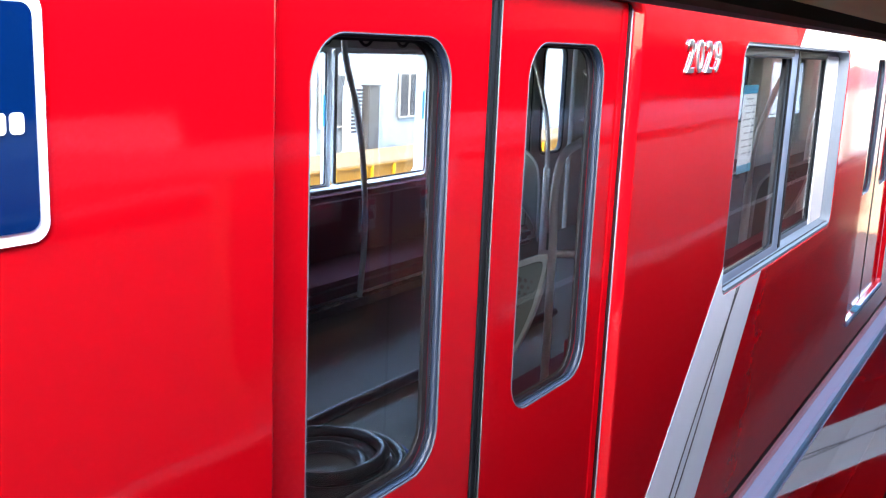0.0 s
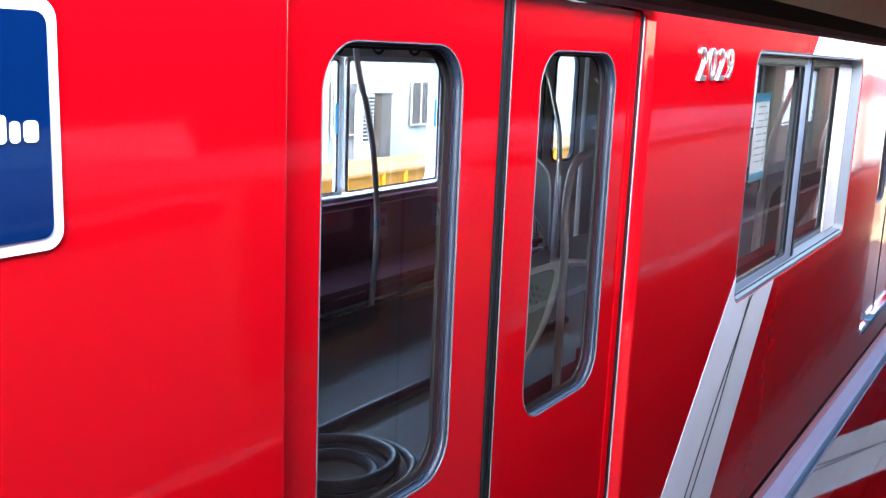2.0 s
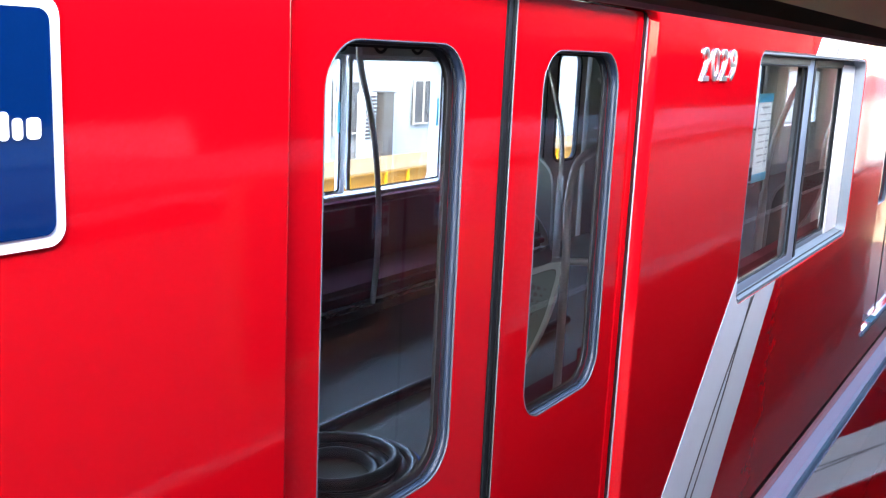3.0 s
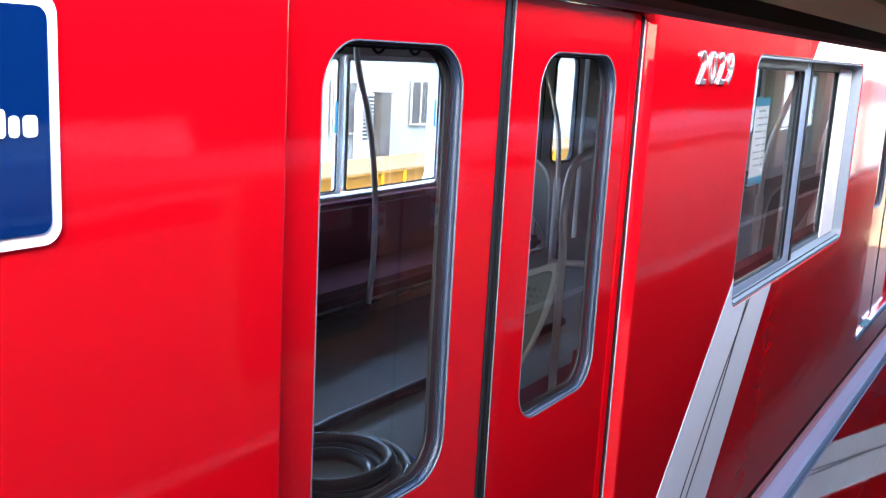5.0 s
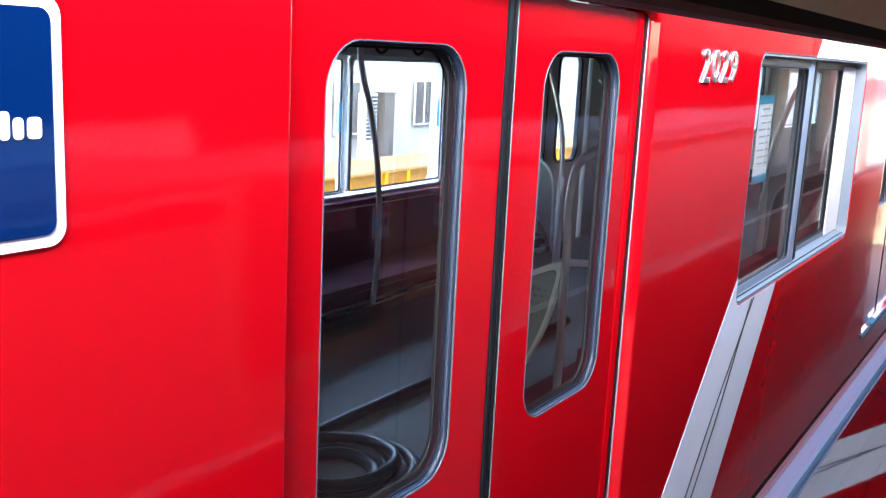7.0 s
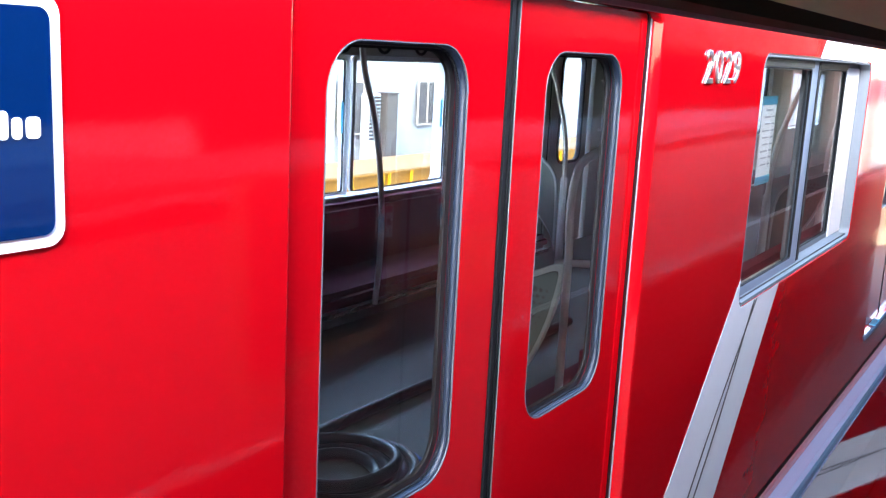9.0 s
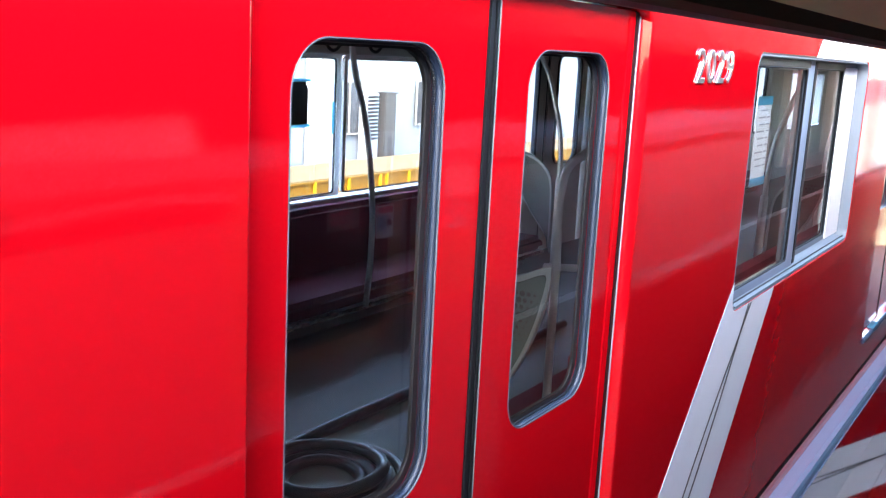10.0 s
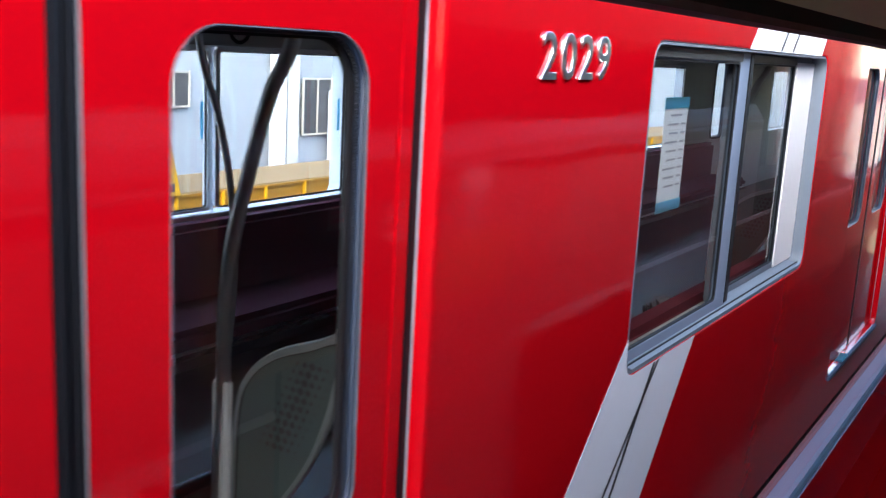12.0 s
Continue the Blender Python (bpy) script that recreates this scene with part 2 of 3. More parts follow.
def plate(loops, y0, y1, bevel=0.0, turn=None):
    """A plate in the x-z plane, filled between the loops, from y0 to y1."""
    cu = bpy.data.curves.new("c", "CURVE")
    cu.dimensions, cu.fill_mode = "2D", "BOTH"
    cu.extrude, cu.bevel_depth, cu.bevel_resolution, cu.offset = max(1e-5, abs(y1 - y0) / 2 - bevel), bevel, 2, -bevel
    for lp in loops:
        s = cu.splines.new("POLY")
        s.points.add(len(lp) - 1)
        for p, q in zip(s.points, lp):
            p.co = (q[0], q[1], 0, 1)
        s.use_cyclic_u = True
    ob = bpy.data.objects.new("c", cu)
    me = bpy.data.meshes.new_from_object(ob)
    bpy.data.objects.remove(ob)
    me.transform((turn or Matrix()) @ Matrix.Translation((0, (y0 + y1) / 2, 0)) @ Matrix.Rotation(radians(90), 4, "X"))
    bm = bmesh.new()
    bm.from_mesh(me)
    bmesh.ops.remove_doubles(bm, verts=bm.verts, dist=1e-5)
    bmesh.ops.recalc_face_normals(bm, faces=bm.faces)
    bm.to_mesh(me)
    bm.free()
    return me


def tube(pts, r, n=10, cyclic=False, smooth_path=True):
    """A round bar swept along points."""
    cu = bpy.data.curves.new("t", "CURVE")
    cu.dimensions, cu.bevel_depth, cu.bevel_resolution, cu.resolution_u = "3D", r, max(1, n // 4), 8
    cu.use_fill_caps = True
    s = cu.splines.new("BEZIER" if smooth_path else "POLY")
    if smooth_path:
        s.bezier_points.add(len(pts) - 1)
        for p, q in zip(s.bezier_points, pts):
            p.co = q
            p.handle_left_type = p.handle_right_type = "AUTO"
    else:
        s.points.add(len(pts) - 1)
        for p, q in zip(s.points, pts):
            p.co = (*q, 1)
    s.use_cyclic_u = cyclic
    ob = bpy.data.objects.new("t", cu)
    me = bpy.data.meshes.new_from_object(ob)
    bpy.data.objects.remove(ob)
    me.shade_smooth()
    return me


def extrude_profile(prof, x0, x1, closed=True):
    """A profile in y-z, drawn out along x."""
    bm = bmesh.new()
    a = [bm.verts.new((x0, y, z)) for y, z in prof]
    b = [bm.verts.new((x1, y, z)) for y, z in prof]
    n = len(prof)
    for i in range(n if closed else n - 1):
        j = (i + 1) % n
        bm.faces.new((a[i], a[j], b[j], b[i]))
    if closed:
        bm.faces.new(a)
        bm.faces.new(b[::-1])
    bmesh.ops.recalc_face_normals(bm, faces=bm.faces)
    return bm


def text_mesh(s, size, depth=0.001):
    cu = bpy.data.curves.new("t", "FONT")
    cu.body, cu.size, cu.extrude = s, size, depth
    ob = bpy.data.objects.new("t", cu)
    me = bpy.data.meshes.new_from_object(ob)
    bpy.data.objects.remove(ob)
    return me


# ---- ground, far building ----
tagged(link("ground", block((-400, -400, -1.6), (400, 400, -1.3), 0), BALLAST), "grey crushed stone ballast of the railway yard", "ground", kind="structure")

tagged(link("platform", block((14.0, -9.0, -1.3), (80.0, -0.95, -0.2), 0.02), CONCRETE), "pale sunlit concrete platform beyond the carriage", "platform", kind="structure")
building = empty("building", "pale grey metal-clad lineside building with dark windows", "building")
bm = bmesh.new()
box(bm, (-12, 11.06, -1.7), (34, 14, 4.4))
part("wall", bm, CLAD, building)
for i in range(92):
    part("cladding_panel", block((-12 + i * 0.5, 11.0, -1.7), (-12 + i * 0.5 + 0.49, 11.055, 4.3), 0.006), CLAD, building) if i == 0 else None
panel0 = building.children[-1]
for i in range(1, 92):
    o = new("cladding_panel", panel0.data)
    o.parent, o.location = building, (0.5 * i, 0, 0)
part("roof", block((-12.2, 10.7, 4.4), (34.2, 14.2, 4.55), 0.02), CLAD, building)
for x0, x1, z0, z1 in ((11.38, 12.14, -0.57, 0.41), (14.07, 14.75, -0.46, 0.42), (8.0, 8.62, 0.0, 0.51), (17.0, 17.9, -0.5, 0.45)):
    w = part("window", block((x0, 10.98, z0), (x1, 10.998, z1), 0.004), CLAD_DARK, building, "dark glazed window")
    part("frame", plate([rrect(x0 - 0.03, z0 - 0.03, x1 + 0.03, z1 + 0.03, 0.01, 2), rrect(x0, z0, x1, z1, 0.01, 2)], 10.96, 10.995), BEIGE, w)
    part("mullion", block(((x0 + x1) / 2 - 0.015, 10.955, z0), ((x0 + x1) / 2 + 0.015, 10.979, z1), 0.003), BEIGE, w)

part("pilaster", block((10.5, 10.9, -1.7), (10.84, 11.0, 4.3), 0.01), WHITE_PAINT, building, "white pilaster")
part("door", block((10.95, 10.975, -1.7), (11.26, 10.998, 0.95), 0.006), INNER, building)
building.matrix_basis = pose(0.08, 0, 0.38)
vent = empty("air_conditioner", "white tall louvred air conditioner before the pale building", "air conditioner")
part("body", block((12.08, 10.78, -1.68), (12.50, 10.97, 0.22), 0.02), CLAD, vent)
for i in range(12):
    part("slat", block((12.12, 10.765, -0.70 + i * 0.074), (12.46, 10.785, -0.655 + i * 0.074), 0.004), DARK, vent)
cab = empty("equipment_cabinet", "brown metal equipment cabinet beside the building", "cabinet")
part("body", block((12.60, 10.70, -1.68), (12.98, 10.97, 0.20), 0.02), BROWN, cab)
part("top", block((12.57, 10.67, 0.20), (13.01, 10.98, 0.23), 0.008), BROWN, cab)

for thing in (vent, cab):
    thing.matrix_basis = pose(0.05, 0, 0.38)

# ---- flat wagon ----
wagon = empty("flat_wagon", "yellow flat wagon with a plywood deck on the next track", "wagon")
WY0, WY1, WZ = 7.6, 8.85, -0.49
part("deck", block((-3, WY0 + 0.05, WZ - 0.05), (24, WY1, WZ), 0.01), PLY, wagon, "worn plywood deck")
for y in (WY0, WY1 - 0.08):
    part("side_beam", extrude_profile([(y, WZ - 0.01), (y + 0.08, WZ - 0.01), (y + 0.08, WZ - 0.24), (y, WZ - 0.24), (y, WZ - 0.20), (y + 0.03, WZ - 0.20), (y + 0.03, WZ - 0.04), (y, WZ - 0.04)], -3, 24), AMBER, wagon)
rib = None
for i in range(36):
    x = -2.6 + 0.74 * i
    for dx in ((0, 0.16) if i % 3 == 0 else (0,)):
        if rib is None:
            rib = part("rib", block((0, WY0 - 0.015, WZ - 0.22), (0.035, WY0 + 0.03, WZ - 0.02), 0.005), YELLOW, wagon).data
            wagon.children[-1].location.x = x + dx
        else:
            o = new("rib", rib)
            o.parent, o.location = wagon, (x + dx, 0, 0)
part("underframe", block((-2.5, WY0 + 0.2, WZ - 0.7), (23.5, WY1 - 0.2, WZ - 0.06), 0.02), DARK, wagon)
for x in (-1.5, 0.3, 20.5, 22.3):
    for y in (7.95, 8.5):
        bmw = bmesh.new()
        bmesh.ops.create_cone(bmw, cap_ends=True, segments=32, radius1=0.36, radius2=0.36, depth=0.12, matrix=Matrix.Translation((x, y, WZ - 0.62)) @ Matrix.Rotation(radians(90), 4, "X"))
        part("wheel", bmw, DARK, wagon)

wagon.matrix_basis = pose(-0.15, 0, 0.17)
mast = empty("crane_mast", "yellow steel crane mast with tapered foot on the wagon", "crane")
foot = part("foot", plate([[(4.95, WZ), (5.57, WZ), (5.40, 0.23), (5.09, 0.23)]], WY0 - 0.06, WY0 + 0.5, 0.01), YELLOW, mast, "tapered yellow foot plate")
part("column", block((5.11, WY0 + 0.02, 0.23), (5.39, WY0 + 0.34, 2.4), 0.01), YELLOW, mast)
part("flange", block((5.05, WY0 - 0.04, 0.21), (5.43, WY0 + 0.45, 0.25), 0.006), YELLOW, mast)
part("arm", block((3.4, WY0 + 0.1, 1.6), (5.39, WY0 + 0.32, 1.85), 0.01), YELLOW, mast)
num = text_mesh("1270-3", 0.105)
num.transform(Matrix.Translation((5.08, WY0 - 0.064, -0.27)) @ Matrix.Rotation(radians(90), 4, "X"))
part("number", num, BLACK_FILM, mast, "black painted number")
for i in range(4):
    me = plate([rrect(5.01 + 0.125 * i, -0.44, 5.01 + 0.125 * i + 0.09, -0.34, 0.004, 2)], WY0 - 0.064, WY0 - 0.060)
    part("lettering_bar", me, BLACK_FILM, mast)
part("ring_mark", plate([[(5.24 + 0.05 * math.cos(a), -0.02 + 0.05 * math.sin(a)) for a in np.linspace(0, 6.1, 18)], [(5.24 + 0.04 * math.cos(a), -0.02 + 0.04 * math.sin(a)) for a in np.linspace(0, 6.1, 18)]], WY0 - 0.064, WY0 - 0.06), BLACK_FILM, mast)

ctrl = empty("control_box", "white control box with dark buttons on the crane mast", "control box")
part("case", block((4.80, WY0 - 0.25, 0.17), (5.22, WY0 - 0.06, 0.65), 0.02), WHITE_PAINT, ctrl)
for i in range(3):
    for k in range(2):
        part("button", block((4.90 + 0.06 * i, WY0 - 0.262, 0.43 + 0.07 * k), (4.925 + 0.06 * i, WY0 - 0.25, 0.455 + 0.07 * k), 0.003), DARK, ctrl)

rail = empty("guard_rail", "yellow tubular guard rail on the wagon deck", "railing")
for x in (4.35, 4.62, 4.9):
    part("post", tube([(x, WY0 + 0.1, WZ), (x, WY0 + 0.1, 0.24)], 0.024, smooth_path=False), YELLOW, rail)
for z in (0.24, -0.1):
    part("bar", tube([(3.4, WY0 + 0.1, z), (4.95, WY0 + 0.1, z)], 0.022, smooth_path=False), YELLOW, rail)

for thing in (mast, ctrl, rail):
    thing.matrix_basis = pose(-0.15, 0, 0.17)
bm = bmesh.new()
bmesh.ops.create_icosphere(bm, subdivisions=4, radius=1)
for v in bm.verts:
    n = noise.noise(v.co * 1.7) * 0.28 + noise.noise(v.co * 5) * 0.09
    fold = 0.06 * math.sin(9 * math.atan2(v.co.y, v.co.x) + 3 * v.co.z)
    v.co = Vector((v.co.x * 0.36, v.co.y * 0.25, v.co.z * 0.52)) * (1 + n + fold)
    v.co += Vector((4.68 + 0.18 * v.co.z, WY0 + 0.05, 1.15))
tagged(link("tarpaulin_bundle", bm, ORANGE, smooth=True), "orange-yellow tarpaulin wrapped round the crane hook", "tarpaulin")

# ---- red train car ----
train = empty("train_car", "glossy red metro car with white ribbon stripes, parked", "train")
CAR0, CAR1 = -7.0, 14.6
DA, DB, DC = (-2.266, -0.866), (3.045, 4.445), (8.356, 9.756)
WIN, WIN2, WIN3 = (0.117, 2.094), (5.428, 7.405), (10.739, 12.716)
DOOR_TOP = 1.615
WZ0, WZ1 = 0.641, 1.5355


def side_loops():
    lp = [[(CAR0, -0.315), (CAR1, -0.315), (CAR1, 2.02), (CAR0, 2.02)]]
    for a, b in (DA, DB, DC):
        lp.append(rrect(a, -0.11, b + 0.0078, DOOR_TOP, 0.05, 5))
    for a, b in (WIN, WIN2, WIN3):
        lp.append(rrect(a, WZ0, b, WZ1, 0.06, 6))
    return lp


part("side_wall", plate(side_loops(), 0.0, 0.10, 0.008), RED, train, "glossy red side wall")
FDB = (2.84, 4.24)
far_loops = [[(CAR0, -0.315), (CAR1, -0.315), (CAR1, 2.02), (CAR0, 2.02)]]
for a, b in (DA, FDB, DC):
    far_loops.append(rrect(a, -0.11, b, DOOR_TOP, 0.05, 5))
FWIN = (0.06, 1.99)
for a, b in (FWIN, WIN2, WIN3):
    far_loops.append(rrect(a, 0.655, b, 1.445, 0.05, 6))
part("far_side_wall", plate(far_loops, 2.47, 2.57, 0.006), INNER, train, "grey inner lining of the other side")
prof = [(0.0, 2.02), (0.06, 2.2), (0.25, 2.34), (0.7, 2.43), (1.28, 2.46), (1.87, 2.43), (2.32, 2.34), (2.51, 2.2), (2.57, 2.02), (2.49, 2.02), (2.43, 2.15), (2.25, 2.25), (1.28, 2.36), (0.32, 2.25), (0.14, 2.15), (0.08, 2.02)]
part("roof", extrude_profile(prof, CAR0, CAR1), RED, train)
part("floor", block((CAR0, 0.10, -0.08), (CAR1, 2.47, 0.0), 0), FLOOR_GREY, train, "grey vinyl floor")
part("ceiling", block((CAR0, 0.10, 1.86), (CAR1, 2.47, 1.90), 0), CEIL, train)
for x in (CAR0, CAR1 - 0.06):
    part("end_wall", block((x, 0.10, 0.0), (x + 0.06, 2.47, 1.86), 0.0), INNER, train)
part("underframe", block((CAR0 + 0.1, 0.12, -0.95), (CAR1 - 0.1, 2.45, -0.10), 0.02), DARK, train)
part("inner_lining", plate([[(CAR0, 0.0), (CAR1, 0.0), (CAR1, 1.86), (CAR0, 1.86)]] + [rrect(a, 0.001, b, DOOR_TOP, 0.05, 5) for a, b in (DA, DB, DC)] + [rrect(a, WZ0, b, WZ1, 0.06, 6) for a, b in (WIN, WIN2, WIN3)], 0.103, 0.125), INNER, train)

# doors
REC = 0.032


def door_leaf(x0, x1, glass_x0, glass_x1, y0, y1, side):
    d = part("door", plate([rrect(x0, -0.106, x1, DOOR_TOP - 0.004, 0.012, 3), rrect(glass_x0, 0.664, glass_x1, 1.503, 0.085, 10)], y0, y1, 0.003), RED if side > 0 else INNER, train, "red sliding door leaf with tall rounded window" if side > 0 else "grey inner side of a sliding door leaf")
    yo = y0 if side > 0 else y1
    part("rim", plate([rrect(glass_x0 - 0.0010, 0.6630, glass_x1 + 0.0010, 1.5040, 0.086, 10), rrect(glass_x0 + 0.0008, 0.6648, glass_x1 - 0.0008, 1.5022, 0.0842, 10)], yo - 0.0006 * side, yo + 0.0034 * side), RIM, d, "thin pale rim round the window")
    part("gasket", plate([rrect(glass_x0 + 0.0006, 0.6646, glass_x1 - 0.0006, 1.5024, 0.0844, 10), rrect(glass_x0 + 0.003, 0.667, glass_x1 - 0.003, 1.5, 0.082, 10)], yo + 0.0035 * side, yo + 0.026 * side), GASKET, d)
    part("glass_bead", plate([rrect(glass_x0 + 0.0032, 0.6672, glass_x1 - 0.0032, 1.4998, 0.0818, 10), rrect(glass_x0 + 0.0075, 0.6715, glass_x1 - 0.0075, 1.4955, 0.0775, 10)], yo + 0.017 * side, yo + 0.0198 * side, 0.001), BEAD, d)
    g = part("glass", plate([rrect(glass_x0 + 0.0032, 0.6672, glass_x1 - 0.0032, 1.4998, 0.0818, 10)], yo + 0.020 * side, yo + 0.025 * side), GLASS, d)
    glazed(g, (0, -1, 0))
    part("inner_trim", plate([rrect(glass_x0 - 0.012, 0.652, glass_x1 + 0.012, 1.515, 0.097, 10), rrect(glass_x0 + 0.012, 0.676, glass_x1 - 0.012, 1.491, 0.074, 10)], yo + 0.031 * side, yo + 0.040 * side), DARK_TRIM, d)
    return d


def door_pair(a, b, y0, y1, side):
    c = a + 0.668
    m = c + 0.0125
    door_leaf(a - 0.02, m - 0.021, c - 0.557, c - 0.150, y0, y1, side)
    door_leaf(m + 0.0215, b - 0.029, c + 0.167, c + 0.572, y0, y1, side)
    yo = y0 if side > 0 else y1
    part("door_edge_strip", block((m + 0.0187, min(yo - 0.002 * side, yo + 0.015 * side), -0.1), (m + 0.0212, max(yo - 0.002 * side, yo + 0.015 * side), DOOR_TOP - 0.012), 0.0005), STRIP, train)
    for u, v in ((-0.0205, -0.0015), (0.0015, 0.0185)):
        part("door_edge_rubber", block((m + u, min(yo - 0.002 * side, yo + 0.02 * side), -0.1), (m + v, max(yo - 0.002 * side, yo + 0.02 * side), DOOR_TOP - 0.01), 0.004), RUBBER, train, "black rubber door edge")


for a, b in (DA, DB, DC):
    door_pair(a, b, REC, REC + 0.03, 1)
    part("door_sill", block((a + 0.002, -0.012, -0.142), (b + 0.006, 0.095, -0.112), 0.006), SILL_BLUE, train, "bluish aluminium door sill plate")
    part("edge_trim", block((b - 0.075, REC - 0.004, -0.105), (b - 0.037, REC + 0.001, DOOR_TOP - 0.02), 0.003), RED, train)
    part("seal_rubber", block((b - 0.0285, REC - 0.001, -0.105), (b - 0.0065, REC + 0.03, DOOR_TOP - 0.004), 0.003), RUBBER, train)
    part("seal_strip", block((b - 0.006, REC - 0.003, -0.105), (b - 0.0015, REC + 0.012, DOOR_TOP - 0.004), 0.001), SEAL, train, "pale seal strip")
    bm = extrude_profile([(b - 0.001, REC - 0.003), (b + 0.003, 0.0018), (b + 0.0055, -0.0004), (b + 0.0085, 0.003), (b + 0.0085, 0.06), (b - 0.001, 0.06)], -0.108, DOOR_TOP - 0.004)
    bm.transform(Matrix(((0, 1, 0, 0), (0, 0, 1, 0), (1, 0, 0, 0), (0, 0, 0, 1))))
    part("door_jamb", bm, RED, train, "flared red door jamb")

for a, b in (DA, FDB, DC):
    door_pair(a, b, 2.50, 2.53, -1)


tagged(link("tape_strip", block((3.36, -0.012, -0.1115), (3.52, 0.028, -0.099), 0.003), TAPE), "crumpled blue tape on the door sill", "tape")


# side windows
def side_window(a, b, z0, z1, y0, side, depth, liner, post, stiles, frame_mat):
    """y0: the outer face of the wall; two sashes, one behind the other, meet at the post."""
    def yy(d0, d1):
        return min(y0 + side * d0, y0 + side * d1), max(y0 + side * d0, y0 + side * d1)
    w = part("window", plate([rrect(a + 0.001, z0 + 0.001, b - 0.001, z1 - 0.001, 0.059, 7), rrect(a + 0.008, z0 + 0.008, b - 0.008, z1 - 0.008, 0.052, 7)], *yy(0.002, liner), 0.001), ALU_DARK if side > 0 else frame_mat, train, "aluminium framed sliding window")
    if side > 0:
        part("sill", extrude_profile([(y0 + side * 0.002, z0 + 0.008), (y0 + side * 0.002, z0 + 0.014), (y0 + side * depth, z0 + 0.030), (y0 + side * depth, z0 + 0.008)], a + 0.05, b - 0.05), ALU_DARK, w)
        part("sill_groove", block((a + 0.03, y0 + 0.0165, z0 + 0.012), (b - 0.02, y0 + 0.0215, z0 + 0.0222), 0.001), RUBBER, w, "dark sill seam")
    for k, (u, v, d) in enumerate(((a + 0.008, post[1], depth - 0.03), (post[0] + 0.02, b - 0.008, depth))):
        lft, rgt = (0.016, post[1] - post[0]) if k == 0 else stiles
        inner = rrect(u + lft, z0 + (0.055 if side > 0 else 0.03), v - rgt, z1 - (0.042 if side > 0 else 0.025), 0.02, 5)
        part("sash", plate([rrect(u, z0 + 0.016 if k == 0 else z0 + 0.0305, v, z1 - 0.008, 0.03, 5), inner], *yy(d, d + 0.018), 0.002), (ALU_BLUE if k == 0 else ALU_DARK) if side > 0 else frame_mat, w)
        x0, x1, za, zb = min(p[0] for p in inner), max(p[0] for p in inner), min(p[1] for p in inner), max(p[1] for p in inner)
        part("sash_seal", plate([inner, rrect(x0 + 0.006, za + 0.006, x1 - 0.006, zb - 0.006, 0.016, 5)], *yy(d + 0.001, d + 0.010)), RUBBER, w)
        g = part("pane", plate([inner], *yy(d + 0.0105, d + 0.0155)), GLASS, w)
        glazed(g, (0, -1, 0))
    if side > 0:
        # a darker strip laid over the top of each sash
        part("head_rail", block((a + 0.03, min(yy(depth - 0.036, depth - 0.0305)), z1 - 0.040), (post[0], max(yy(depth - 0.036, depth - 0.0305)), z1 - 0.012), 0.002), HEAD, w, "dark strip over the sash head")
        part("head_rail", block((post[1], min(yy(depth - 0.006, depth - 0.0005)), z1 - 0.040), (b - 0.301, max(yy(depth - 0.006, depth - 0.0005)), z1 - 0.012), 0.002), HEAD, w, "dark strip over the sash head")
        part("jamb_cover", block((b - 0.30, min(yy(depth - 0.006, depth - 0.001)), z0 + 0.032), (b - 0.0085, max(yy(depth - 0.006, depth - 0.001)), z1 - 0.03), 0.002), WHITE_PAINT, w, "white jamb cover")
        part("post_seal", block((post[1] - 0.04, min(yy(depth - 0.034, depth - 0.031)), z0 + 0.03), (post[1] - 0.004, max(yy(depth - 0.034, depth - 0.031)), z1 - 0.012), 0.001), RUBBER, w)
    else:
        part("post", block((post[0] + 0.036, y0 - 0.060, z0 + 0.009), (post[0] + 0.060, y0 - 0.008, z1 - 0.009), 0.002), frame_mat, w)
    return w


side_window(*WIN, WZ0, WZ1, 0.0, 1, 0.058, 0.088, (0.955, 1.09), (0.07, 0.29), ALU)
side_window(*WIN2, WZ0, WZ1, 0.0, 1, 0.058, 0.088, (6.266, 6.4), (0.07, 0.29), ALU)
side_window(*WIN3, WZ0, WZ1, 0.0, 1, 0.058, 0.088, (11.577, 11.71), (0.07, 0.29), ALU)
side_window(*WIN3, 0.655, 1.445, 2.57, -1, 0.092, 0.108, (11.6, 11.66), (0.03, 0.014), FRAME_WHITE)
side_window(*FWIN, 0.655, 1.445, 2.57, -1, 0.092, 0.108, (0.985, 1.012), (0.03, 0.014), FRAME_WHITE)
side_window(*WIN2, 0.655, 1.445, 2.57, -1, 0.092, 0.108, (6.3, 6.36), (0.03, 0.014), FRAME_WHITE)

# ribbon stripes: a white band that climbs past the window, with two black lines that cross
def band(z0, z1, xa, sa, xb, sb):
    return [(xa + sa * z0, z0), (xb + sb * z0, z0), (xb + sb * z1, z1), (xa + sa * z1, z1)]


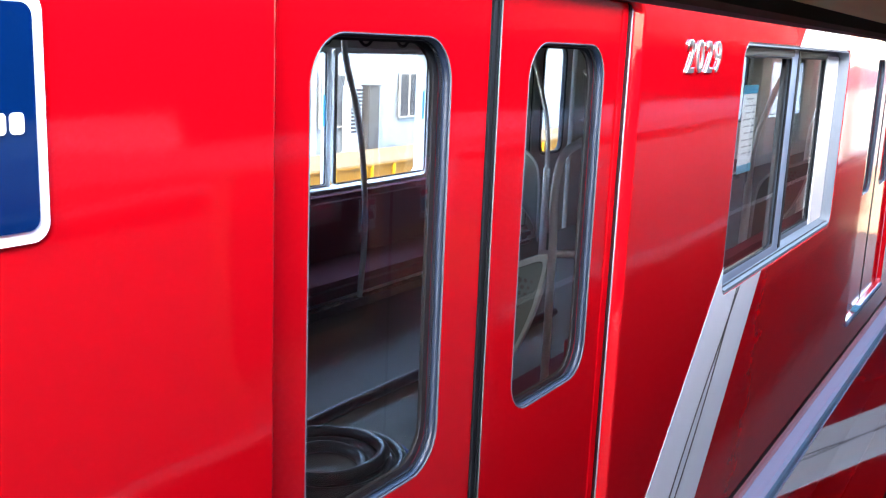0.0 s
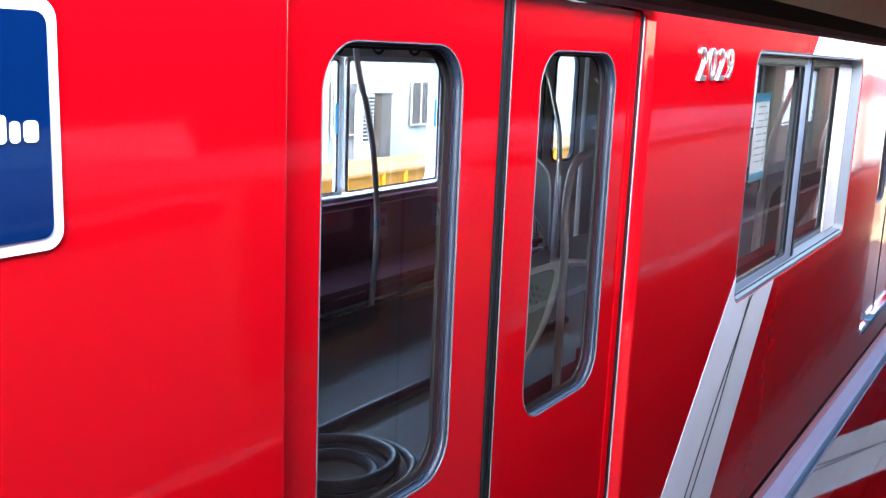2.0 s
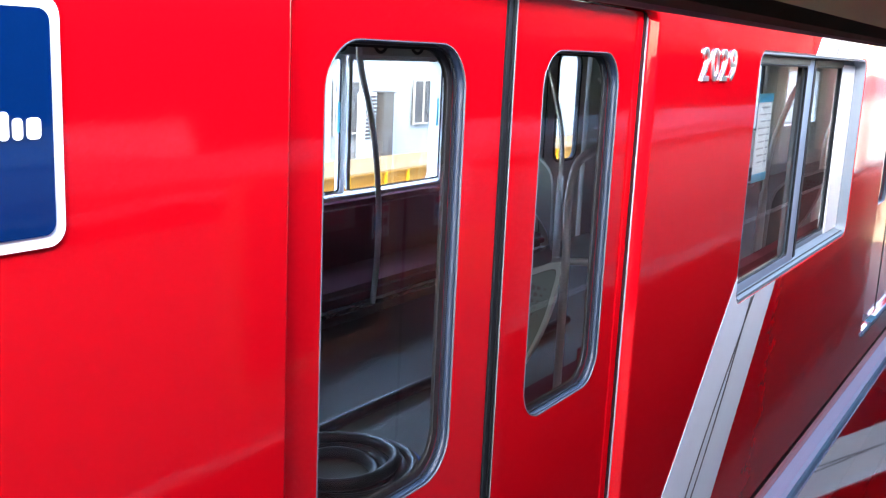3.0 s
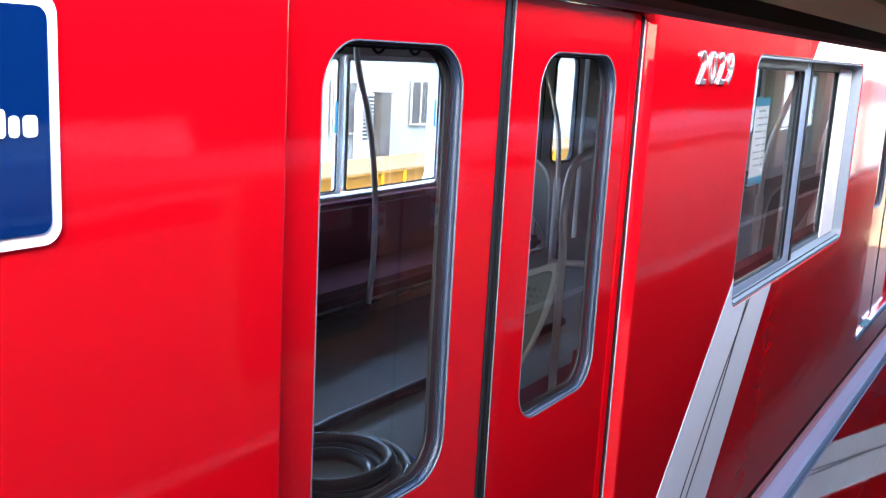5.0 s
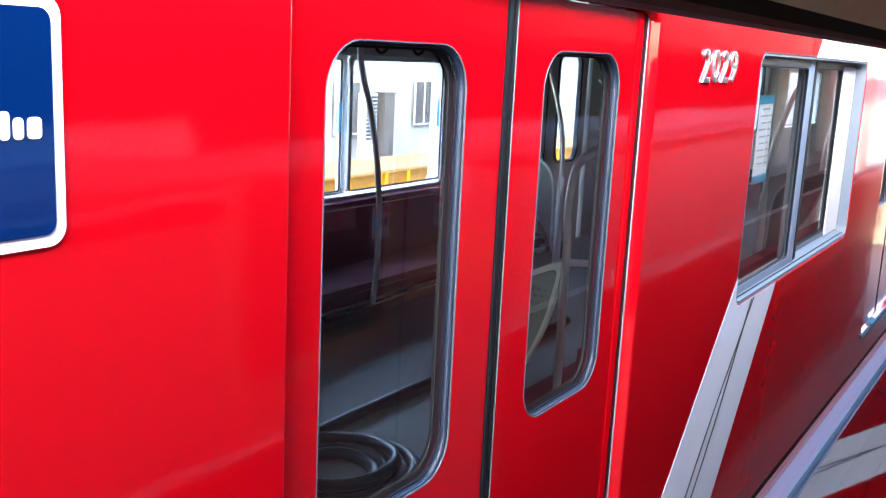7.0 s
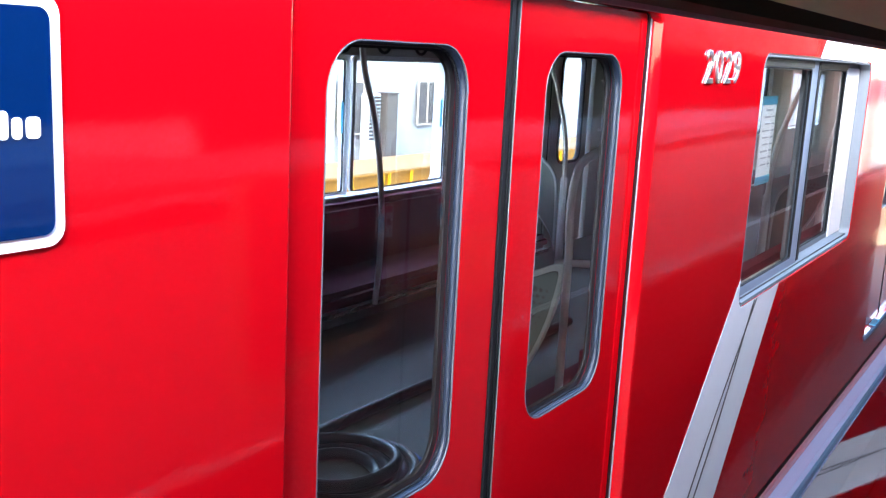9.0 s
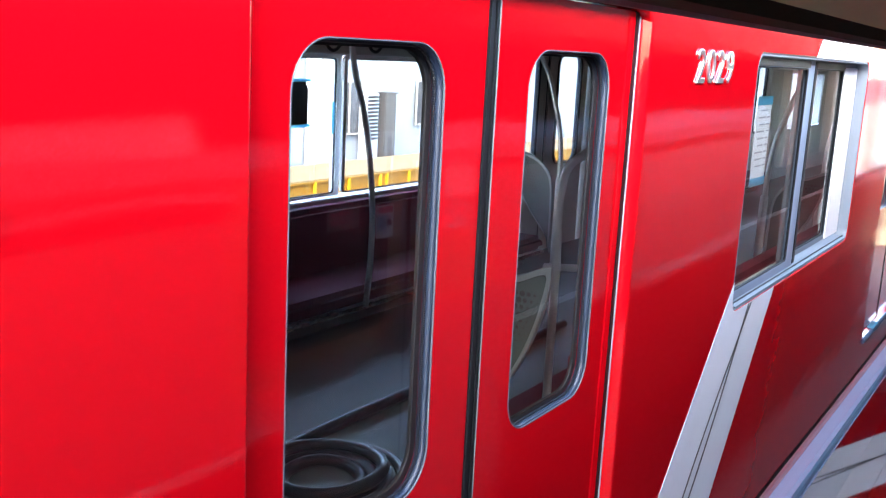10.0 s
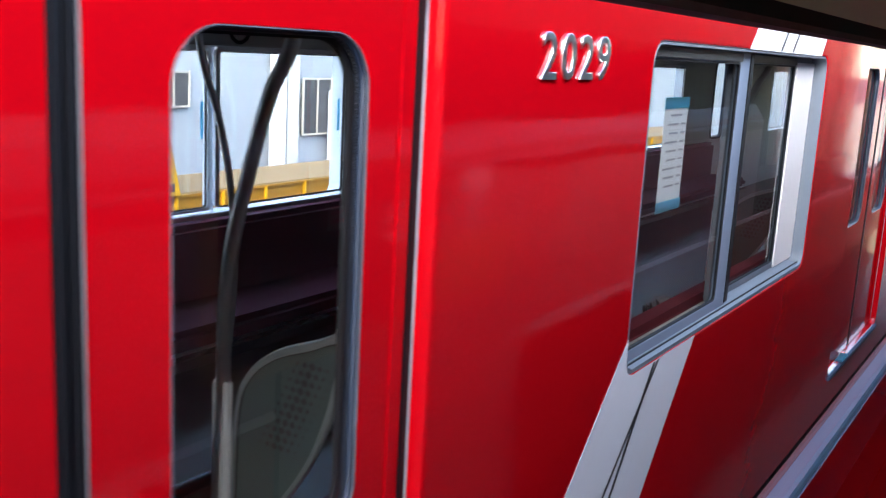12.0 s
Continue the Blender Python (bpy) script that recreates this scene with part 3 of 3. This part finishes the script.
part("stripe", plate([band(-0.313, 0.6395, -0.632, 0.991, 0.128, 0.862)[:3] + [(0.175, 0.6395), (0.15, 0.644), (0.13, 0.656), (0.1175, 0.676), (0.1155, 0.706), (0.1155, 0.753)]], -0.0014, -0.0003), WHITE_FILM, train, "white ribbon stripe with black lines")
part("stripe", plate([band(1.537, 2.0, -0.588, 0.991, 0.627, 0.862)], -0.0014, -0.0003), WHITE_FILM, train, "white ribbon stripe with black lines")
for k in (-1, 1):
    pts, back = [], []
    for i in range(41):
        z = -0.31 + i * (0.638 + 0.31) / 40
        x = -0.243 + 0.926 * z + k * 0.045 * math.sin((0.54 - z) * 3.6)
        pts.append((x + 0.009, z))
        back.append((x - 0.009, z))
    part("stripe_line", plate([pts + back[::-1]], -0.0022, -0.0016), BLACK_FILM, train)
    xm = -0.14 + 0.08 * k
    part("stripe_line", plate([band(1.54, 2.0, xm - 0.011, 1.0, xm + 0.011, 1.0)], -0.0022, -0.0016), BLACK_FILM, train)

# blue sign with white shapes
sg = part("logo_board", plate([rrect(-3.28, 1.262, -2.643, 1.531, 0.022, 6)], -0.004, -0.0005), WHITE_FILM, train, "white bordered blue logo board")
part("blue_field", plate([rrect(-3.265, 1.276, -2.657, 1.517, 0.014, 6)], -0.0065, -0.0045), BLUE_FILM, sg, "dark blue field")
for i, (xa, w, h) in enumerate(((-2.6895, 0.017, 0.023), (-2.706, 0.012, 0.023), (-2.722, 0.012, 0.030), (-2.7455, 0.018, 0.023), (-2.7785, 0.026, 0.032))):
    part("white_mark", plate([rrect(xa, 1.381, xa + w, 1.381 + h, 0.005, 4)], -0.0082, -0.007), WHITE_FILM, sg)

# raised chrome number
for i, ch in enumerate("2029"):
    cu = bpy.data.curves.new("n", "FONT")
    cu.body, cu.size, cu.extrude, cu.bevel_depth, cu.bevel_resolution = ch, 1.0, 0.055, 0.010, 1
    ob = bpy.data.objects.new("n", cu)
    me = bpy.data.meshes.new_from_object(ob)
    bpy.data.objects.remove(ob)
    xs, ys = [v.co.x for v in me.vertices], [v.co.y for v in me.vertices]
    me.transform(Matrix.Translation((-0.507 + 0.0885 * i, -0.0031, 1.437)) @ Matrix.Rotation(radians(90), 4, "X") @ Matrix.Diagonal((0.066 / (max(xs) - min(xs)), 0.0955 / (max(ys) - min(ys)), 0.045, 1)) @ Matrix.Translation((-min(xs), -min(ys), 0)))
    part("digit", me, CHROME, train, "raised chrome digit")


# ---- inside the car ----
def bench(x0, x1, y_wall, s):
    """s: which way the seat looks, +1 towards +y."""
    b = empty("bench_seat", "dark maroon upholstered long bench along the car wall", "bench", "benches in the car")
    def yy(d):
        return y_wall + s * d
    def blk(name, d0, z0, d1, z1, m, bev=0.02, lab=""):
        part(name, block((x0, min(yy(d0), yy(d1)), z0), (x1, max(yy(d0), yy(d1)), z1), bev), m, b, lab)
    blk("backrest", 0.005, 0.26, 0.12, 0.648, MAROON, 0.03)
    blk("cushion", 0.11, 0.22, 0.50, 0.31, MAROON, 0.03)
    blk("seat_rail", 0.44, 0.205, 0.503, 0.217, STEEL, 0.006, "steel rail under the cushion")
    rw = random.Random(int(x0 * 100) + s)
    bm = bmesh.new()
    n = int((x1 - x0) / 0.012)
    rows = [[bm.verts.new((x0 + 0.012 * k, yy(0.507 + rw.uniform(-0.003, 0.004)), 0.196 + 0.008 * q + rw.uniform(-0.002, 0.002))) for k in range(n)] for q in range(4)]
    for q in range(3):
        for k in range(n - 1):
            bm.faces.new((rows[q][k], rows[q][k + 1], rows[q + 1][k + 1], rows[q + 1][k]))
    part("rail_wrap", bm, WRAP, b, "crinkled clear plastic wrap")
    blk("seat_box", 0.02, 0.08, 0.36, 0.217, BROWN, 0.01)
    return b


SEAT0, SEAT1, SEAT2 = -0.72, 2.95, 2.60
bench(SEAT0 + 0.03, SEAT1 - 0.03, 0.13, 1)
bench(SEAT0 - 0.01, SEAT2 - 0.03, 2.465, -1)
bench(4.6, 8.2, 0.13, 1)
bench(4.4, 8.2, 2.465, -1)


def leaf_loop(grow=0.0):
    """Outline of a seat-end panel in (distance from wall, height)."""
    up = [(0.60, 0.20), (0.60, 0.45), (0.588, 0.655), (0.55, 0.748), (0.47, 0.815), (0.365, 0.858), (0.272, 0.892)]
    dn = [(0.282, 0.796), (0.309, 0.695), (0.363, 0.569), (0.449, 0.443), (0.54, 0.335), (0.582, 0.26)]
    pts = up + dn
    c = Vector((0.45, 0.6))
    return [tuple(c + (Vector(p) - c) * (1 - grow)) for p in pts]


def inside(u, z, loop):
    hit = False
    for (xa, za), (xb, zb) in zip(loop, loop[1:] + loop[:1]):
        if (za > z) != (zb > z) and u < xa + (z - za) * (xb - xa) / (zb - za):
            hit = not hit
    return hit


def seat_end(x, y_wall, s):
    p = empty("seat_end_panel", "leaf-shaped frosted seat-end panel with dot print and pale border", "partition", "seat-end panels")
    turn = Matrix(((0, 1, 0, x), (s, 0, 0, y_wall), (0, 0, 1, 0), (0, 0, 0, 1)))
    def smooth(lp):
        out = []
        n = len(lp)
        for i in range(n):
            p0, p1, p2, p3 = [Vector(lp[(i + k) % n]) for k in (-1, 0, 1, 2)]
            for t in (0, 0.25, 0.5, 0.75):
                out.append(tuple(0.5 * (2 * p1 + (p2 - p0) * t + (2 * p0 - 5 * p1 + 4 * p2 - p3) * t * t + (3 * p1 - p0 - 3 * p2 + p3) * t ** 3)))
        return out
    o, i1, i2 = smooth(leaf_loop()), smooth(leaf_loop(0.07)), smooth(leaf_loop(0.105))
    part("border", plate([o, i1], -0.012, 0.012, 0.005, turn), LEAF_EDGE, p)
    part("inlay", plate([i1, i2], -0.009, 0.009, 0.0, turn), BLACK_FILM, p)
    part("panel", plate([i2], -0.006, 0.006, 0.0, turn), PANEL_GLASS, p)
    verts, faces = [], []
    for r in range(11):
        for c in range(14):
            u, z = 0.30 + 0.021 * c + (0.0105 if r % 2 else 0), 0.80 - 0.021 * r
            rad = 0.0095 * max(0, 1 - abs((u - 0.40) - (0.72 - z) * 0.45) / 0.085)
            if rad < 0.0018 or not inside(u, z, i2):
                continue
            for side in (-0.0068, 0.0068):
                k = len(verts)
                for a in range(8):
                    verts.append(turn @ Vector((u + rad * math.cos(a * math.pi / 4), side, z + rad * math.sin(a * math.pi / 4))))
                faces.append(list(range(k, k + 8)))
    me = bpy.data.meshes.new("dot_print")
    me.from_pydata(verts, [], faces)
    part("dot_print", me, DOT, p)
    bm = block((0.614, -0.012, 0.05), (0.662, 0.012, 0.705), 0.004)
    bm.transform(turn)
    part("edge_sleeve", bm, FRAME_WHITE, p, "pale metal edge sleeve")
    part("grab_pole", tube([turn @ Vector(q) for q in ((0.42, 0.0, 1.86), (0.44, 0.0, 1.50), (0.504, 0.0, 1.373), (0.567, 0.0, 1.188), (0.618, 0.0, 0.994), (0.638, 0.0, 0.659), (0.648, 0.0, 0.43), (0.648, 0.0, 0.0))], 0.017), STEEL, p, "bowed stainless grab pole")
    part("bent_rail", tube([turn @ Vector(q) for q in ((0.085, -0.03, 1.315), (0.14, -0.03, 1.262), (0.19, -0.03, 1.228), (0.228, -0.03, 1.198), (0.246, -0.03, 1.15), (0.248, -0.03, 0.9), (0.248, -0.03, 0.5), (0.248, -0.03, 0.02))], 0.013), STEEL, p, "bent stainless rail from wall to floor")
    part("top_rail", tube([turn @ Vector(q) for q in ((0.0, 0.0, 0.90), (0.15, 0.0, 0.905), (0.30, 0.0, 0.89))], 0.011), STEEL, p)
    return p


for xn, xf in ((SEAT0, SEAT0 - 0.04), (SEAT1, SEAT2), (4.57, 4.37)):
    seat_end(xn, 0.02, 1)
    seat_end(xf, 2.54, -1)

gp = empty("grab_pole", "bowed stainless grab pole before the far bench", "pole")
part("pole", tube([(0.39, 1.95, 1.86), (0.43, 1.95, 1.43), (0.53, 1.95, 1.16), (0.61, 1.95, 0.78), (0.618, 1.95, 0.46), (0.59, 1.95, 0.21)], 0.015), STEEL, gp)
gp = empty("grab_pole", "bowed stainless grab pole before the near bench", "pole")
part("pole", tube([(0.46, 0.6, 1.86), (0.51, 0.6, 1.42), (0.612, 0.6, 1.14), (0.695, 0.6, 0.76), (0.705, 0.6, 0.44), (0.68, 0.6, 0.21)], 0.010), STEEL, gp)

for y in (0.42, 2.08):
    bar = empty("strap_bar", "stainless strap bar under the ceiling", "handrail")
    part("bar", tube([(-6, y, 1.695), (11.9, y, 1.695)], 0.014, smooth_path=False), STEEL, bar)
    for i in range(8):
        part("bracket", tube([(-5.5 + 2 * i, y, 1.695), (-5.5 + 2 * i, y, 1.87)], 0.012, smooth_path=False), STEEL, bar)
strap = empty("hand_strap", "dark ring hand strap hanging from the bar", "hand strap", "hand straps")
part("belt", block((-0.012, -0.004, -0.13), (0.012, 0.004, 0.012), 0.002), DARK, strap)
part("ring", tube([(0.055 * math.cos(a), 0, -0.175 + 0.055 * math.sin(a)) for a in np.linspace(0, 2 * math.pi, 13)[:-1]], 0.008, cyclic=True), DARK, strap)
strap.matrix_basis = pose(-0.55, 2.08, 1.695)
for i in range(1, 9):
    copy_thing(strap, pose(-0.55 + 0.33 * i, 2.08, 1.695))
rack = empty("luggage_rack", "grey luggage rack of tubes over the far windows", "rack")
for d in (0.06, 0.14, 0.22, 0.30):
    part("tube", tube([(SEAT0, 2.47 - d, 1.56), (SEAT2, 2.47 - d, 1.56)], 0.009, smooth_path=False), STEEL, rack)
for x in (SEAT0, 0.8, SEAT2):
    part("bracket", block((x - 0.012, 2.12, 1.54), (x + 0.012, 2.47, 1.555), 0.004), STEEL, rack)

coil = empty("hose_coil", "black rubber hose coiled on the car floor", "hose")
CX, CY = -0.775, 1.085
for i, (r, dz, dx) in enumerate(((0.140, 0.024, 0.004), (0.188, 0.025, -0.004), (0.236, 0.024, 0.006), (0.262, 0.026, 0.03), (0.205, 0.064, 0.012))):
    part("turn", tube([(CX + dx + r * math.cos(a), CY + r * 0.98 * math.sin(a), dz + 0.006 * math.sin(2 * a + i)) for a in np.linspace(0, 2 * math.pi, 17)[:-1]], 0.023, cyclic=True), HOSE, coil)
part("blue_hose", tube([(CX + 0.02 + 0.318 * math.cos(a), CY + 0.305 * math.sin(a), 0.012) for a in np.linspace(-2.4, 1.0, 12)], 0.009), HOSE_BLUE, coil, "thin blue hose")
part("tail", tube([(-0.74, 1.34, 0.03), (-0.45, 1.352, 0.03), (-0.1, 1.348, 0.03), (0.32, 1.335, 0.03), (0.9, 1.32, 0.03), (1.6, 1.33, 0.03)], 0.026), HOSE, coil)
tie = empty("tie_string", "white string tied round the hose coil", "string")
part("loop", tube([(-0.82, 1.33, 0.15), (-0.88, 1.35, 0.17), (-0.86, 1.39, 0.165), (-0.81, 1.34, 0.15), (-0.74, 1.33, 0.148), (-0.70, 1.35, 0.13)], 0.004), WHITE_PAINT, tie)
part("band", tube([(-0.78, 1.26, 0.13), (-0.79, 1.29, 0.155), (-0.81, 1.335, 0.145), (-0.83, 1.38, 0.09), (-0.84, 1.40, 0.01)], 0.004), WHITE_PAINT, tie)


bag = empty("plastic_bag", "crumpled clear plastic bag with dark cable on the bench", "bag")
rnd = random.Random(5)
bm = bmesh.new()
bmesh.ops.create_icosphere(bm, subdivisions=3, radius=1)
for v in bm.verts:
    k = 1 + 0.35 * noise.noise(v.co * 2.3) + rnd.uniform(-0.12, 0.12)
    v.co = Vector((v.co.x * 0.13 * k, v.co.y * 0.07 * k, max(-0.035, v.co.z * 0.05 * k))) + Vector((2.04, 0.585, 0.352))
part("film", bm, FILM, bag)
for i in range(3):
    part("cable", tube([(1.74 + 0.09 * i, 0.545, 0.318), (1.79 + 0.08 * i, 0.585, 0.40), (1.87 + 0.06 * i, 0.605, 0.37), (1.89 + 0.05 * i, 0.62, 0.318)], 0.008), HOSE, bag)


def notice(x0, x1, z0, z1, y, s, label, paper=PAPER):
    n = empty("notice", label, "notice", "paper notices on the windows")
    part("sheet", block((x0, y - 0.0006, z0), (x1, y + 0.0006, z1), 0), paper, n)
    yo = y - 0.0016
    for za, zb in ((z0 - 0.012, z0 + 0.02), (z1 - 0.022, z1 + 0.010)):
        part("tape", block((x0 - 0.006, yo - 0.0006, za), (x1 + 0.006, yo + 0.0006, zb), 0), TAPE, n, "strip of light blue tape")
    w = x1 - x0
    for i in range(9):
        z = z1 - 0.045 - i * (z1 - z0 - 0.08) / 9
        a, b = (0.25, 0.75) if i == 0 else (0.1 + 0.07 * (i % 3), 0.62)
        part("text_bar", block((x0 + w * a, yo - 0.0004, z), (x0 + w * b, yo + 0.0004, z + 0.006), 0), INK, n)
        if i:
            part("text_bar", block((x0 + w * 0.74, yo - 0.0004, z), (x0 + w * 0.92, yo + 0.0004, z + 0.006), 0), INK, n)


notice(0.262, 0.445, 1.062, 1.365, 2.462, 1, "white notice sheet taped with blue tape to the far window")
notice(0.408, 0.598, 1.062, 1.375, 0.068, 1, "white notice sheet taped with blue tape inside the window", PAPER_WHITE)
ov = empty("black_mask", "dark paper mask taped with blue tape on the far window", "paper")
part("sheet", plate([[(0.575, 1.075), (0.711, 1.075), (0.711, 1.262), (0.685, 1.302), (0.601, 1.302), (0.575, 1.262)]], 2.4615, 2.463), BROWN, ov)
for z in (1.062, 1.296):
    part("tape", block((0.555, 2.459, z), (0.731, 2.4605, z + 0.016), 0), TAPE, ov)
for x in (0.905, 1.895):
    tagged(link("tape_strip", block((x, 2.452, 1.02), (x + 0.018, 2.458, 1.19), 0.002), TAPE), "light blue tape strip on the window post", "tape")
wall_unit = empty("wall_panel", "dark red framed emergency panel on the lining", "panel")
part("frame", plate([rrect(-0.086, 1.036, 0.004, 1.396, 0.006, 3), rrect(-0.076, 1.046, -0.006, 1.386, 0.004, 3)], 2.455, 2.468), FRAME_RED, wall_unit)
part("plate", block((-0.077, 2.46, 1.045), (-0.005, 2.468, 1.387), 0), INNER, wall_unit)
for z in (1.29, 1.20, 1.10):
    part("switch", block((-0.053, 2.448, z), (-0.028, 2.46, z + 0.03), 0.004), DARK, wall_unit)
part("handle", block((-0.062, 2.446, 1.06), (-0.018, 2.46, 1.08), 0.004), FRAME_RED, wall_unit)
for z in (0.905, 0.945):
    tagged(link("sticker", block((-0.066, 2.4662, z), (-0.022, 2.4695, z + 0.034), 0), GREEN_PRINT), "small green sticker on the grey lining", "sticker")

# ---- the carriage that carries the camera: local space has its origin at the eye ----
carriage = empty("passenger_carriage", "dark-lined carriage with an open tilted window, pulling away", "train")
NY, NZ, HH = 0.842, 0.540, 0.045


def on_pane(s, h=0.0):
    return (-(HH - h) * NY + s * NZ, -(HH - h) * NZ - s * NY)


X0, XM, X1 = -1.15, 9.2, 12.0
pane = part("tilted_pane", extrude_profile([on_pane(0.12), on_pane(0.283), on_pane(0.283, -0.006), on_pane(0.12, -0.006)], -0.9, 1.65), PANE, carriage, "clear window pane tilted inwards")
glazed(pane, (0, NY, NZ))
part("sill_rail", extrude_profile([on_pane(0.281, 0.002), on_pane(0.286, 0.004), on_pane(0.384, 0.003), on_pane(0.390, -0.002), (0.184, -0.37), (0.11, -0.37), on_pane(0.281, -0.02)], X0, 6.8), ALU_MATT, carriage, "pale grey scuffed window rail")
part("rail_lip", extrude_profile([on_pane(0.357, 0.0035), on_pane(0.360, 0.0055), on_pane(0.386, 0.0055), on_pane(0.392, -0.002), on_pane(0.38, -0.01), on_pane(0.357, -0.004)], X0, 6.8), LIP, carriage, "brownish worn lip of the rail")
part("lower_wall", block((X0, 0.11, -1.72), (6.8, 0.182, -0.37), 0.004), CARRIAGE, carriage)
part("lower_wall", block((6.8, 0.11, -1.72), (XM, 0.182, -0.70), 0.004), CARRIAGE, carriage)
part("lower_wall", block((XM, 0.11, -1.72), (X1, 0.182, -0.95), 0.004), CARRIAGE, carriage)
for x, w in ((7.2, 0.3), (7.95, 0.3), (8.9, 0.3), (10.3, 0.12)):
    part("window_pillar", block((x, 0.12, -0.96 if x > 9 else -0.70), (x + w, 0.18, 0.30), 0.01), CREAM, carriage)
part("silver_panel", block((X0, 0.1825, -1.015), (1.95, 0.186, -0.42), 0.002), SILVER, carriage, "dull silver side panel")
part("underframe", block((X0, -2.3, -2.75), (X1, 0.12, -1.725), 0.01), DARK, carriage)
TILT = Matrix.Rotation(radians(2.4), 4, "X")
bm = extrude_profile([(0.205, 0.026), (0.202, 0.019), (0.14, 0.018), (0.13, 0.026), (0.13, 0.07), (0.205, 0.07)], X0, 6.8)
bm.transform(TILT)
part("upper_frame", bm, TRIM_DARK, carriage, "dark upper window frame")
bm = extrude_profile([(0.196, 0.0192), (0.193, 0.0165), (0.187, 0.0165), (0.184, 0.0187)], X0, 6.8)
bm.transform(TILT)
part("frame_bead", bm, LIP, carriage, "worn bead of the window frame")
bm = extrude_profile([(0.129, 0.0245), (0.10, 0.034), (0.09, 0.05), (-0.10, 0.12), (-0.10, 0.14), (0.129, 0.09)], X0, 6.8)
bm.transform(TILT)
part("trim_panel", bm, TRIM, carriage, "brown scuffed trim over the window")
part("upper_wall", block((X0, 0.13, 0.07), (6.8, 0.205, 0.55), 0.004), CARRIAGE, carriage)
part("upper_wall", block((6.8, 0.13, 0.30), (X1, 0.205, 0.55), 0.004), CARRIAGE, carriage)
part("roof", extrude_profile([(0.205, 0.55), (0.0, 0.67), (-1.2, 0.76), (-2.4, 0.67), (-2.6, 0.55)], X0, X1), CARRIAGE, carriage)
part("floor", block((X0, -2.5, -1.6), (X1, 0.11, -1.5), 0), BROWN_LINING, carriage)
part("other_wall", block((X0, -2.6, -1.72), (XM, -2.5, 0.55), 0), BROWN_LINING, carriage)
# the unseen wall at XM is added to keep the reflections before it dark
for x in (X0, XM - 0.05):
    part("end_wall", block((x, -2.5, -1.5), (x + 0.05, 0.11, 0.55), 0), BROWN_LINING, carriage)
for u, v in ((X0, 1.95), (3.23, X1)):
    part("waist_trim", block((u, 0.1825, -1.047), (v, 0.190, -1.017), 0.003), WHITE_PAINT, carriage, "white waist trim")
    part("waist_band", block((u, 0.1825, -1.70), (v, 0.187, -1.05), 0.002), BAND_RED, carriage, "brownish red painted band")
part("silver_panel", block((3.23, 0.1825, -1.015), (6.78, 0.186, -0.42), 0.002), SILVER, carriage, "dull silver side panel")
door = part("passenger_door", block((2.15, 0.1825, -1.70), (3.38, 0.1855, -0.40), 0.001), SILVER, carriage, "dull silver passenger door")
door.location = (-0.175, 0, 0.0)
part("door_window", plate([rrect(1.90, -0.863, 2.63, -0.333, 0.05, 6)], 0.1860, 0.1872), CLAD_DARK, door, "dark door window")
part("window_border", plate([rrect(1.84, -0.908, 2.695, -0.328, 0.09, 6), rrect(1.90, -0.863, 2.63, -0.333, 0.05, 6)], 0.1860, 0.1885), CREAM, door, "cream rounded window border")
part("cream_panel", block((2.76, 0.1858, -0.823), (3.25, 0.1868, -0.598), 0), CREAM, door, "cream panel")
part("door_seam", block((2.735, 0.1858, -1.70), (2.75, 0.1866, -0.323), 0), DARK, door)
part("notice_sticker", block((2.88, 0.1862, -0.475), (3.06, 0.1872, -0.379), 0), WHITE_PAINT, door, "white notice sticker")
st = part("long_sticker", block((2.328, 0.1876, -0.533), (2.478, 0.1884, -0.463), 0), SILVER, door, "long grey sticker with pink bars")
for z in (-0.488, -0.513):
    part("pink_bar", block((2.34, 0.1886, z), (2.43, 0.1892, z + 0.010), 0), PINK, st)
for x, w in ((2.562, 0.09), (2.908, 0.056), (2.974, 0.054)):
    st = part("door_sticker", block((x, 0.1892, -0.583), (x + w, 0.1900, -0.478), 0), WHITE_PAINT, door, "white safety sticker with pink and blue blocks")
    part("pink_block", block((x + 0.07 * w, 0.1902, -0.503), (x + 0.93 * w, 0.1908, -0.485), 0), PINK, st)
    part("blue_block", block((x + 0.07 * w, 0.1902, -0.558), (x + 0.55 * w, 0.1908, -0.511), 0), TAPE, st)
    part("arrow_mark", block((x + 0.62 * w, 0.1902, -0.545), (x + 0.85 * w, 0.1908, -0.523), 0), BLACK_FILM, st)


def motions():
    walk(carriage, [(t, pose(*on_track(x))) for t, x, a, b, c in PATH])


motions()
